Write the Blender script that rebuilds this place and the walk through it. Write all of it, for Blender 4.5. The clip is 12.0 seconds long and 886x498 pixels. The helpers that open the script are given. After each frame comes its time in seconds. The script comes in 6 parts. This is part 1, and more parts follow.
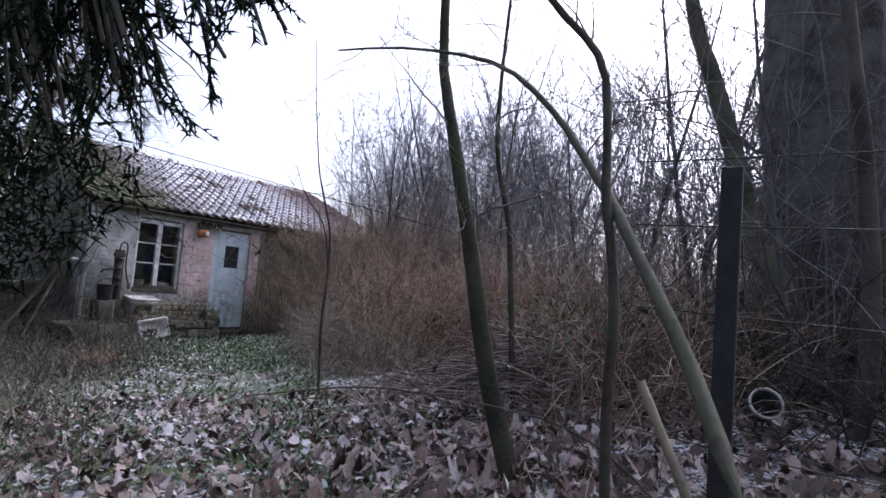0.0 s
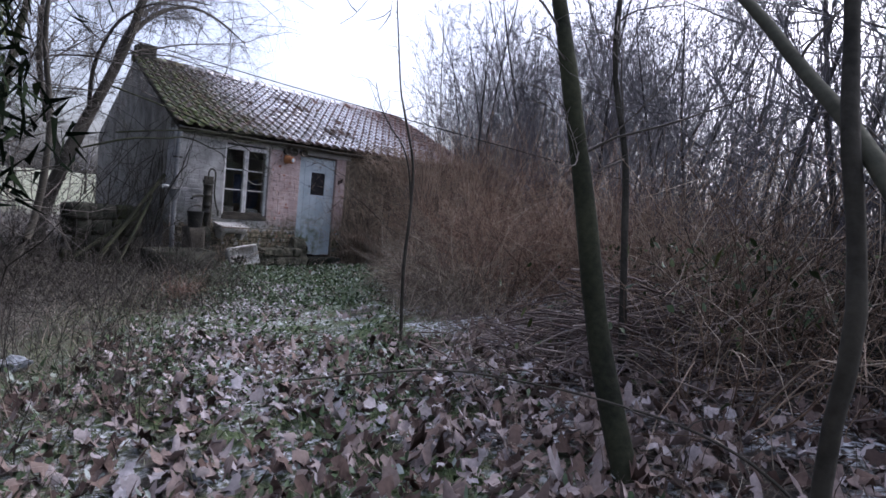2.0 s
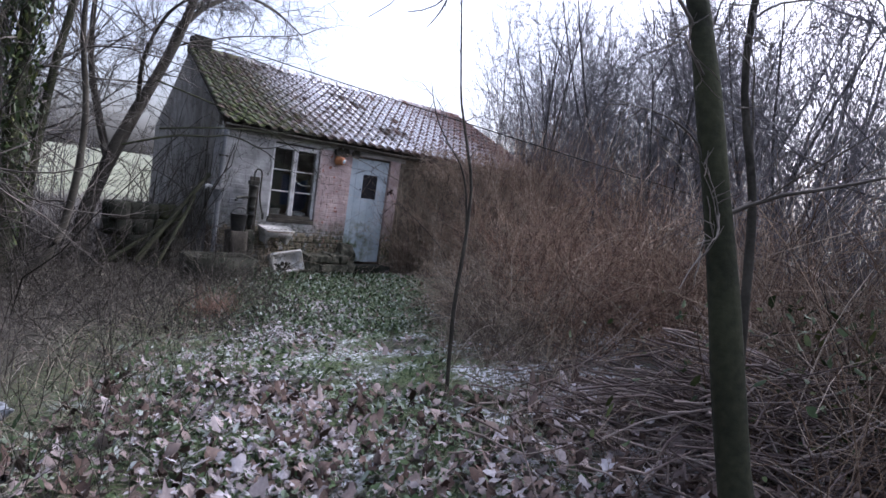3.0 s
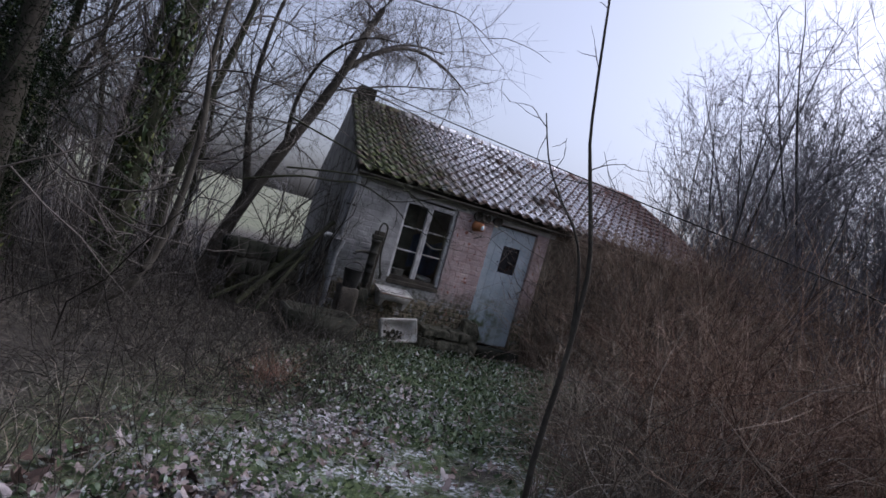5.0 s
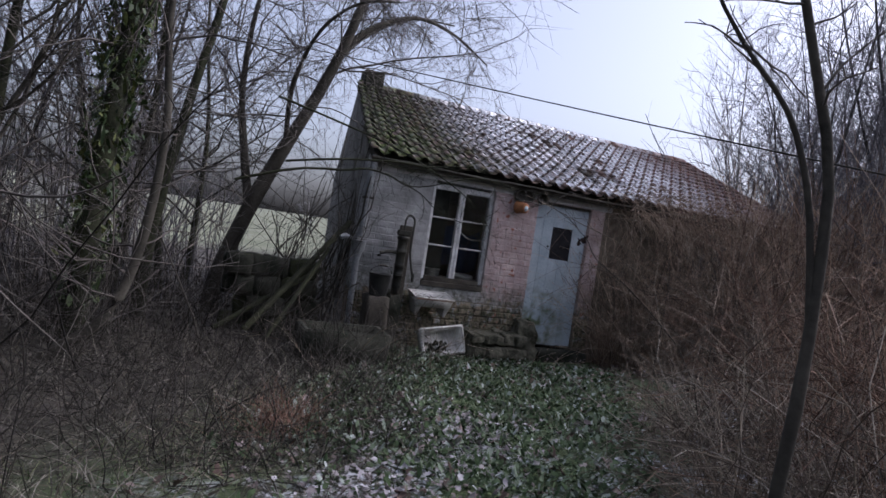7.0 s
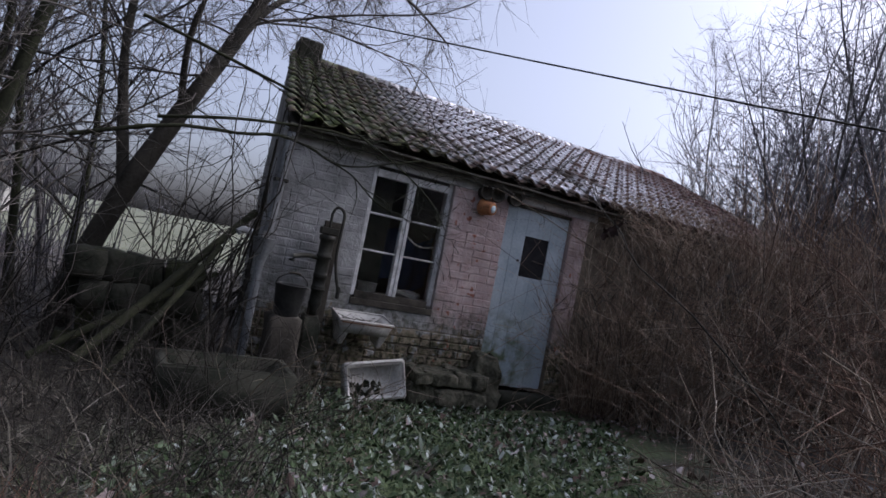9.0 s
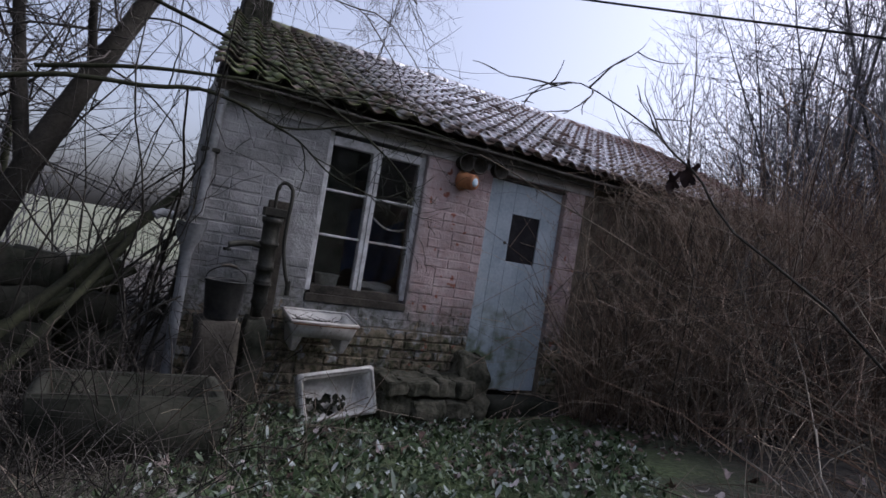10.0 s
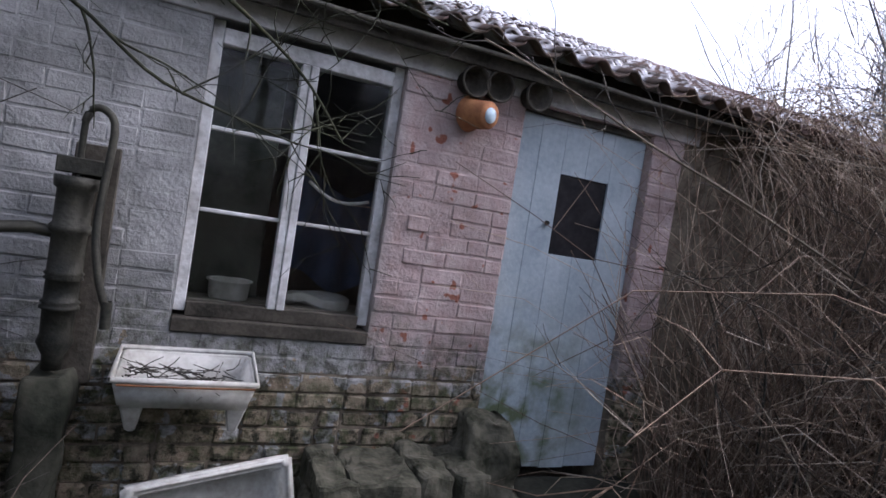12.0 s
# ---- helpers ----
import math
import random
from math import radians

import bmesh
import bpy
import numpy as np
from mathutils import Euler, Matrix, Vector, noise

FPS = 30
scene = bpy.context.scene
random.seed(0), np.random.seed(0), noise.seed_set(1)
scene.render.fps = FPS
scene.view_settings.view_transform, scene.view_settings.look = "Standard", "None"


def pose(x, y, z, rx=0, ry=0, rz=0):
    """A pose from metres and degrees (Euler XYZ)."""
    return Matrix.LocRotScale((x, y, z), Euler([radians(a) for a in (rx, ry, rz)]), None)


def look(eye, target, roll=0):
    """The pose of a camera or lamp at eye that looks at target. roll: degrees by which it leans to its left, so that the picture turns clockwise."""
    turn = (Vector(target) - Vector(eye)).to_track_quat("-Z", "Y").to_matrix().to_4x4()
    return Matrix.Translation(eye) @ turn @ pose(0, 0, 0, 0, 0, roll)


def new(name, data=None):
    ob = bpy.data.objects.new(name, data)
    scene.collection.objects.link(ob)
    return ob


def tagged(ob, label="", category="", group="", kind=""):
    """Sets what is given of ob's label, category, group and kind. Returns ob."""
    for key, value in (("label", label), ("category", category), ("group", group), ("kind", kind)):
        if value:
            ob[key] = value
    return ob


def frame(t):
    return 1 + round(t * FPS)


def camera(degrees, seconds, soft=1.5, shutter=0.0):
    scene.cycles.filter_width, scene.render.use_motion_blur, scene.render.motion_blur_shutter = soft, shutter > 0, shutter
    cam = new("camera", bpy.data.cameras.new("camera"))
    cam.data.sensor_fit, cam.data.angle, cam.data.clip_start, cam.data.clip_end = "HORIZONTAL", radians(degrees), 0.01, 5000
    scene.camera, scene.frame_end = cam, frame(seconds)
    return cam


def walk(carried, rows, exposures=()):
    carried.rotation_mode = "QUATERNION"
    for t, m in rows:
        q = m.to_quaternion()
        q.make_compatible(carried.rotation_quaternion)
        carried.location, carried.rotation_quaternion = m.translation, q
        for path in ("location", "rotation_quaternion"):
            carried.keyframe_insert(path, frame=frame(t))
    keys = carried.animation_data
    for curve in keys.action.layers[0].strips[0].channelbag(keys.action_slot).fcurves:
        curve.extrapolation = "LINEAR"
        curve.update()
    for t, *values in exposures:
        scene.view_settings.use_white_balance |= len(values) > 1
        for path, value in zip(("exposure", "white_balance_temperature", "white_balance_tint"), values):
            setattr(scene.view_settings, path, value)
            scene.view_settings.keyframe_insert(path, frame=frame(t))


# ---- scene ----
cam = camera(74.0, 12.0, 1.6)
PATH = [
    (0, (-7.012, -10.355, 1.137), (-5.371, -9.222, 1.279), 4.6),
    (0.5, (-6.827, -10.048, 1.06), (-5.222, -8.861, 1.193), 8.2),
    (1, (-6.881, -10.051, 1.121), (-5.323, -8.798, 1.18), 8.2),
    (1.5, (-6.742, -10.024, 1.223), (-5.244, -8.704, 1.109), 5.0),
    (2, (-6.482, -9.893, 1.263), (-5.012, -8.544, 1.121), 5.5),
    (2.5, (-6.085, -9.519, 1.308), (-4.662, -8.126, 1.128), 5.4),
    (3, (-5.893, -9.241, 1.523), (-4.554, -7.767, 1.342), 7.9),
    (3.5, (-5.811, -9.086, 1.629), (-4.621, -7.485, 1.486), 12.8),
    (5.5, (-4.353, -8.035, 1.546), (-3.598, -6.183, 1.506), 13.6),
    (6, (-4.33, -7.825, 1.479), (-3.605, -5.962, 1.425), 10.0),
    (6.5, (-4.266, -7.495, 1.397), (-3.553, -5.627, 1.334), 9.0),
    (7, (-4.079, -6.977, 1.352), (-3.337, -5.121, 1.306), 8.7),
    (9, (-3.271, -5.313, 1.187), (-2.392, -3.518, 1.249), 11.1),
    (9.5, (-3.04, -4.81, 1.13), (-2.103, -3.045, 1.193), 11.4),
    (10, (-2.819, -4.472, 1.164), (-1.865, -2.715, 1.203), 9.3),
    (10.5, (-2.49, -4.018, 1.203), (-1.54, -2.258, 1.234), 6.1),
    (11, (-2.203, -3.657, 1.272), (-1.296, -1.875, 1.287), 6.4),
    (11.5, (-1.901, -3.153, 1.301), (-0.993, -1.371, 1.288), 7.2),
    (12, (-1.5, -2.7, 1.264), (-0.712, -0.863, 1.219), 8.9),
]
EXPOSURES = [(t, 1.0 + e, 5600 if t < 4 else 5680, 20) for t, e in ((0.0, 0.84), (0.5, 0.34), (1.0, -0.08), (1.5, -0.05), (2.0, 0.58), (2.5, 0.68), (3.5, 0.88), (5.5, -0.37), (6.5, -0.14), (7.0, 0.0), (9.5, -0.22), (10.5, 0.03), (11.5, 0.36), (12.0, 0.8))]
walk(cam, [(t, look(eye, target, roll)) for t, eye, target, roll in PATH], EXPOSURES)

# ---- light ----
world = bpy.data.worlds.new("world")
scene.world = world
world.use_nodes = True
wn, wl = world.node_tree.nodes, world.node_tree.links
sky = wn.new("ShaderNodeTexSky")
sky.sky_type = "NISHITA"
sky.sun_disc = False
sky.sun_elevation, sky.sun_rotation = radians(42), radians(102)
sky.air_density, sky.dust_density, sky.ozone_density = 1.0, 6.0, 1.0
pale = wn.new("ShaderNodeHueSaturation")
pale.inputs["Saturation"].default_value = 0.45
wl.new(sky.outputs["Color"], pale.inputs["Color"])
background = wn["Background"]
background.inputs["Strength"].default_value = 0.12
wl.new(pale.outputs["Color"], background.inputs["Color"])
sun = new("sun", bpy.data.lights.new("sun", "SUN"))
sun.data.energy, sun.data.angle, sun.data.color = 0.4, radians(30), (1.0, 0.97, 0.93)
sun.matrix_world = look((21.8, -4.6, 20.0), (0, 0, 0))


# ---- materials ----
def material(name, low, high, scale=6.0, rough=0.85, bump=0.3, fine=60.0, world_space=False, vary=0.0, island=False, metal=0.0):
    """Two-scale mottled surface: low and high colours mixed by a broad and a fine noise."""
    m = bpy.data.materials.new(name)
    m.use_nodes = True
    n, l = m.node_tree.nodes, m.node_tree.links
    b = n["Principled BSDF"]
    if world_space:
        where = n.new("ShaderNodeNewGeometry").outputs["Position"]
    else:
        where = n.new("ShaderNodeTexCoord").outputs["Object"]
    big, small = n.new("ShaderNodeTexNoise"), n.new("ShaderNodeTexNoise")
    big.inputs["Scale"].default_value, small.inputs["Scale"].default_value = scale, fine
    big.inputs["Detail"].default_value, small.inputs["Detail"].default_value = 4, 3
    l.new(where, big.inputs["Vector"])
    l.new(where, small.inputs["Vector"])
    add = n.new("ShaderNodeMath")
    add.operation = "MULTIPLY_ADD"
    add.inputs[1].default_value = 0.45
    l.new(small.outputs["Fac"], add.inputs[0])
    l.new(big.outputs["Fac"], add.inputs[2])
    spread = n.new("ShaderNodeMapRange")
    spread.inputs["From Min"].default_value, spread.inputs["From Max"].default_value = 0.5, 0.95
    l.new(add.outputs[0], spread.inputs["Value"])
    mix = n.new("ShaderNodeMix")
    mix.data_type = "RGBA"
    mix.inputs["A"].default_value, mix.inputs["B"].default_value = (*low, 1), (*high, 1)
    l.new(spread.outputs["Result"], mix.inputs["Factor"])
    out = mix.outputs["Result"]
    if vary:
        hsv = n.new("ShaderNodeHueSaturation")
        chance = n.new("ShaderNodeNewGeometry").outputs["Random Per Island"] if island else n.new("ShaderNodeObjectInfo").outputs["Random"]
        r = n.new("ShaderNodeMapRange")
        r.inputs["To Min"].default_value, r.inputs["To Max"].default_value = 1 - vary, 1 + vary
        l.new(chance, r.inputs["Value"])
        l.new(r.outputs["Result"], hsv.inputs["Value"])
        l.new(out, hsv.inputs["Color"])
        out = hsv.outputs["Color"]
    l.new(out, b.inputs["Base Color"])
    b.inputs["Roughness"].default_value, b.inputs["Metallic"].default_value = rough, metal
    b.inputs["Specular IOR Level"].default_value = 0.25
    if bump:
        bp = n.new("ShaderNodeBump")
        bp.inputs["Strength"].default_value, bp.inputs["Distance"].default_value = bump, 0.01
        l.new(add.outputs[0], bp.inputs["Height"])
        l.new(bp.outputs["Normal"], b.inputs["Normal"])
    return m


def ramp_material(name, stops, rough=0.85, spec=0.2):
    """One colour per island, picked at random along a ramp, with a fine mottling."""
    m = bpy.data.materials.new(name)
    m.use_nodes = True
    n, l = m.node_tree.nodes, m.node_tree.links
    ramp = n.new("ShaderNodeValToRGB")
    while len(ramp.color_ramp.elements) < len(stops):
        ramp.color_ramp.elements.new(0.5)
    for e, (p, c) in zip(ramp.color_ramp.elements, stops):
        e.position, e.color = p, (*c, 1)
    l.new(n.new("ShaderNodeNewGeometry").outputs["Random Per Island"], ramp.inputs["Fac"])
    tex = n.new("ShaderNodeTexNoise")
    tex.inputs["Scale"].default_value = 45
    l.new(n.new("ShaderNodeNewGeometry").outputs["Position"], tex.inputs["Vector"])
    r = n.new("ShaderNodeMapRange")
    r.inputs["To Min"].default_value, r.inputs["To Max"].default_value = 0.55, 1.45
    l.new(tex.outputs["Fac"], r.inputs["Value"])
    hsv = n.new("ShaderNodeHueSaturation")
    l.new(r.outputs["Result"], hsv.inputs["Value"])
    l.new(ramp.outputs["Color"], hsv.inputs["Color"])
    l.new(hsv.outputs["Color"], n["Principled BSDF"].inputs["Base Color"])
    n["Principled BSDF"].inputs["Roughness"].default_value = rough
    n["Principled BSDF"].inputs["Specular IOR Level"].default_value = spec
    return m


BARK = material("bark", (0.02, 0.018, 0.014), (0.07, 0.063, 0.05), 3, 0.95, 0.8, 40)
BARK_MOSSY = material("mossy bark", (0.011, 0.012, 0.007), (0.042, 0.044, 0.023), 2.5, 0.95, 0.8, 40)
BARK_GREY = material("grey bark", (0.10, 0.095, 0.085), (0.26, 0.25, 0.23), 2, 0.95, 0.9, 25)
BARK_OLIVE = material("olive bark", (0.032, 0.032, 0.022), (0.10, 0.097, 0.07), 3, 0.95, 0.7, 35)
BARK_OLD = material("old ridged bark", (0.028, 0.026, 0.024), (0.11, 0.104, 0.097), 3.5, 0.95, 1.0, 18)
BARK_WOOD = material("grey woodland bark", (0.034, 0.032, 0.030), (0.105, 0.10, 0.095), 3, 0.95, 0.6, 40)
BARK_PALE = material("pale bare wood", (0.10, 0.085, 0.06), (0.24, 0.20, 0.15), 4, 0.9, 0.5, 50)
TWIG = material("twig bark", (0.05, 0.045, 0.04), (0.13, 0.115, 0.10), 2, 0.9, 0)
# Paler and bluer than TWIG: distance haze is mixed into the colour.
TWIG_HAZED = material("hazed distant twig bark", (0.066, 0.063, 0.067), (0.17, 0.162, 0.17), 1, 0.9, 0)
TWIG_PALE = material("pale birch twigs", (0.16, 0.15, 0.15), (0.34, 0.32, 0.31), 1, 0.9, 0)
BRAMBLE = ramp_material("bramble stems", [(0, (0.05, 0.031, 0.021)), (0.5, (0.18, 0.122, 0.083)), (0.8, (0.30, 0.227, 0.165)), (1, (0.46, 0.39, 0.31))])
CREEPER = ramp_material("dry tan creepers", [(0, (0.07, 0.046, 0.032)), (0.5, (0.23, 0.165, 0.118)), (0.8, (0.36, 0.28, 0.205)), (1, (0.50, 0.43, 0.34))])
# Dead grass with tree shade in its colours; STRAW is the unshaded counterpart.
STRAW_SHADED = ramp_material("shaded matted dead grass", [(0, (0.017, 0.015, 0.011)), (0.5, (0.052, 0.047, 0.036)), (0.85, (0.115, 0.103, 0.08)), (1, (0.24, 0.22, 0.185))])
BRUSH = ramp_material("cut brushwood", [(0, (0.06, 0.046, 0.042)), (0.5, (0.13, 0.10, 0.088)), (1, (0.27, 0.225, 0.20))])
BRAMBLE_RED = ramp_material("dark red bramble stems", [(0, (0.038, 0.022, 0.015)), (0.5, (0.175, 0.108, 0.074)), (0.8, (0.30, 0.21, 0.15)), (1, (0.43, 0.34, 0.26))])
STRAW = ramp_material("dead stalks", [(0, (0.06, 0.046, 0.035)), (0.5, (0.15, 0.12, 0.09)), (0.85, (0.26, 0.22, 0.17)), (1, (0.40, 0.36, 0.30))])
GRASS = ramp_material("winter grass", [(0, (0.05, 0.075, 0.03)), (0.5, (0.10, 0.13, 0.055)), (0.8, (0.20, 0.21, 0.12)), (1, (0.34, 0.35, 0.30))])
HERB = ramp_material("green ground herbs", [(0, (0.022, 0.036, 0.014)), (0.5, (0.058, 0.088, 0.038)), (0.78, (0.125, 0.16, 0.10)), (0.92, (0.24, 0.275, 0.235)), (1, (0.38, 0.41, 0.39))])
FROSTED = ramp_material("frosted leaves", [(0, (0.11, 0.092, 0.085)), (0.5, (0.235, 0.21, 0.21)), (1, (0.40, 0.38, 0.395))])
LEAF = ramp_material("fallen leaves", [(0, (0.036, 0.023, 0.019)), (0.35, (0.115, 0.078, 0.063)), (0.65, (0.21, 0.163, 0.145)), (0.92, (0.29, 0.245, 0.237)), (1, (0.37, 0.34, 0.34))])
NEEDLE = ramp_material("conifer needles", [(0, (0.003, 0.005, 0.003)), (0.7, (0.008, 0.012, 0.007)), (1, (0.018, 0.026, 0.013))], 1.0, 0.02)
IVY = ramp_material("ivy leaves", [(0, (0.02, 0.035, 0.012)), (0.7, (0.04, 0.06, 0.02)), (1, (0.09, 0.10, 0.03))], 0.5)


# ---- mesh helpers ----
rng = np.random.default_rng(7)


def mesh_np(name, verts, faces, mat, smooth=False):
    """A mesh from a vertex array and a face array (all faces of one size)."""
    me = bpy.data.meshes.new(name)
    verts, faces = np.asarray(verts, np.float32), np.asarray(faces, np.int32)
    k = faces.shape[1]
    me.vertices.add(len(verts))
    me.vertices.foreach_set("co", verts.ravel())
    me.loops.add(faces.size)
    me.loops.foreach_set("vertex_index", faces.ravel())
    me.polygons.add(len(faces))
    me.polygons.foreach_set("loop_start", np.arange(0, faces.size, k, dtype=np.int32))
    me.polygons.foreach_set("loop_total", np.full(len(faces), k, np.int32))
    if smooth:
        me.polygons.foreach_set("use_smooth", np.ones(len(faces), bool))
    me.update(calc_edges=True)
    me.validate()
    me.materials.append(mat)
    return me


def tubes(paths, radii, sides=3):
    """Tubes along paths (N, K, 3) with radii (N, K)."""
    paths, radii = np.asarray(paths, float), np.asarray(radii, float)
    count, k = radii.shape
    way = np.gradient(paths, axis=1)
    way /= np.linalg.norm(way, axis=2, keepdims=True) + 1e-9
    ref = np.where(np.abs(way[..., 2:3]) > 0.9, np.array([1.0, 0, 0]), np.array([0, 0, 1.0]))
    u = np.cross(way, ref)
    u /= np.linalg.norm(u, axis=2, keepdims=True) + 1e-9
    v = np.cross(way, u)
    a = np.arange(sides) * 2 * np.pi / sides
    ring = np.cos(a)[:, None] * u[:, :, None, :] + np.sin(a)[:, None] * v[:, :, None, :]
    verts = paths[:, :, None, :] + radii[:, :, None, None] * ring
    i = np.arange(count)[:, None, None] * k * sides + np.arange(k - 1)[None, :, None] * sides
    j = np.arange(sides)
    f = np.stack([i + j, i + (j + 1) % sides, i + sides + (j + 1) % sides, i + sides + j], axis=-1)
    return verts.reshape(-1, 3), f.reshape(-1, 4)


def joined(pieces):
    verts, faces, n = [], [], 0
    for v, f in pieces:
        verts.append(v)
        faces.append(f + n)
        n += len(v)
    return np.concatenate(verts), np.concatenate(faces)


def unit(v):
    return v / (np.linalg.norm(v, axis=-1, keepdims=True) + 1e-9)


def grow(base, way, length, segs, pull=(0, 0, 0), wander=0.15):
    """Polylines from base points (N, 3), first directions and lengths, bent by pull and by chance."""
    base, way, length = np.asarray(base, float), unit(np.asarray(way, float)), np.asarray(length, float)
    pts = [base]
    for _ in range(segs):
        way = unit(way + np.asarray(pull) + rng.normal(0, wander, way.shape))
        pts.append(pts[-1] + way * (length / segs)[:, None])
    return np.stack(pts, axis=1)


def sprout(paths, count, lo, hi, spread, up=0.2):
    """Starts and directions of side shoots: count from each path, between the shares lo and hi of its length."""
    n, k, _ = paths.shape
    t = rng.uniform(lo, hi, (n, count)) * (k - 1)
    i = np.minimum(t.astype(int), k - 2)
    f = (t - i)[..., None]
    rows = np.arange(n)[:, None]
    p = paths[rows, i] * (1 - f) + paths[rows, i + 1] * f
    w = unit(paths[rows, i + 1] - paths[rows, i])
    d = unit(w * (1 - spread) + rng.normal(0, 1, w.shape) * spread + np.array([0, 0, up]))
    return p.reshape(-1, 3), d.reshape(-1, 3), t.ravel() / (k - 1)


def taper(n, k, r0, r1):
    return np.asarray(r0).reshape(-1, 1) * np.linspace(1, r1, k)[None, :] * np.ones((n, 1))


def part(name, me, parent, label=""):
    ob = new(name, me)
    ob.parent = parent
    if label:
        ob["label"] = label
    return ob


def empty(name, at=(0, 0, 0)):
    ob = new(name)
    ob.location = at
    ob.empty_display_size = 0.1
    return ob


def bm_part(name, bm, mat, parent=None, label="", bevel=0.0, smooth=False):
    if bevel:
        bmesh.ops.bevel(bm, geom=[e for e in bm.edges if e.calc_face_angle(0) > 0.6], offset=bevel, segments=1, affect="EDGES")
    me = bpy.data.meshes.new(name)
    if smooth:
        for f in bm.faces:
            f.smooth = True
    bm.to_mesh(me)
    bm.free()
    me.materials.append(mat)
    ob = new(name, me)
    if parent is not None:
        ob.parent = parent
    if label:
        ob["label"] = label
    return ob


def box(bm, lo, hi):
    m = Matrix.Translation([(a + b) / 2 for a, b in zip(lo, hi)]) @ Matrix.Diagonal([b - a for a, b in zip(lo, hi)] + [1])
    return bmesh.ops.create_cube(bm, size=1, matrix=m)["verts"]


def boxed(name, lo, hi, mat, parent=None, label="", bevel=0.004):
    bm = bmesh.new()
    box(bm, lo, hi)
    return bm_part(name, bm, mat, parent, label, bevel)


def turned(name, profile, mat, parent=None, label="", steps=20, at=None):
    """A turned body from (radius, height) pairs."""
    a = np.linspace(0, 2 * np.pi, steps, endpoint=False)
    v = np.array([[r * math.cos(t), r * math.sin(t), z] for r, z in profile for t in a])
    k = len(profile)
    f = [[i * steps + j, i * steps + (j + 1) % steps, (i + 1) * steps + (j + 1) % steps, (i + 1) * steps + j] for i in range(k - 1) for j in range(steps)]
    ob = part(name, mesh_np(name, v, f, mat, True), parent, label)
    if at is not None:
        ob.matrix_local = at
    return ob


def rod(name, points, radius, mat, parent=None, label="", sides=8):
    p = np.asarray([points], float)
    r = np.full((1, p.shape[1]), radius) if np.isscalar(radius) else np.asarray([radius], float)
    v, f = tubes(p, r, sides)
    me = mesh_np(name, v, f, mat, True)
    return part(name, me, parent, label) if parent is not None else new(name, me)


# ---- the ground ----
START, AHEAD, RIGHT = np.array([-7.1, -10.5]), np.array([0.583, 0.812]), np.array([0.812, -0.583])


def along(x, y):
    return (x - START[0]) * AHEAD[0] + (y - START[1]) * AHEAD[1]


def aside(x, y):
    return (x - START[0]) * RIGHT[0] + (y - START[1]) * RIGHT[1]


def ground_z(x, y):
    s = aside(x, y)
    bank = 0.13 * np.clip(s, 0, 4) * np.clip((-y) / 1.5, 0, 1)
    near = np.exp(-((x + 3) ** 2 + (y + 5) ** 2) / 400)
    lumps = 0.03 * np.sin(x * 2.1 + 0.7 * y) * np.cos(y * 1.7 - 0.4 * x) + 0.015 * np.sin(5 * x + 1) * np.sin(4.3 * y)
    return -0.10 + bank + lumps * near - 0.6 * (1 - near)


def spaced(lo, hi, fine_lo, fine_hi, step):
    mid = np.arange(fine_lo, fine_hi, step)
    out = np.geomspace(step, hi - fine_hi, 30)
    back = np.geomspace(step, fine_lo - lo, 30)
    return np.concatenate([fine_lo - back[::-1], mid, fine_hi + out])


gx, gy = spaced(-1500, 1500, -13, 8, 0.14), spaced(-1500, 1500, -15, 5, 0.14)
mx, my = np.meshgrid(gx, gy, indexing="ij")
mz = ground_z(mx, my)
gv = np.stack([mx, my, mz], -1).reshape(-1, 3)
ii = (np.arange(len(gx) - 1)[:, None] * len(gy) + np.arange(len(gy) - 1)[None, :])[..., None]
gf = np.concatenate([ii, ii + len(gy), ii + len(gy) + 1, ii + 1], -1).reshape(-1, 4)


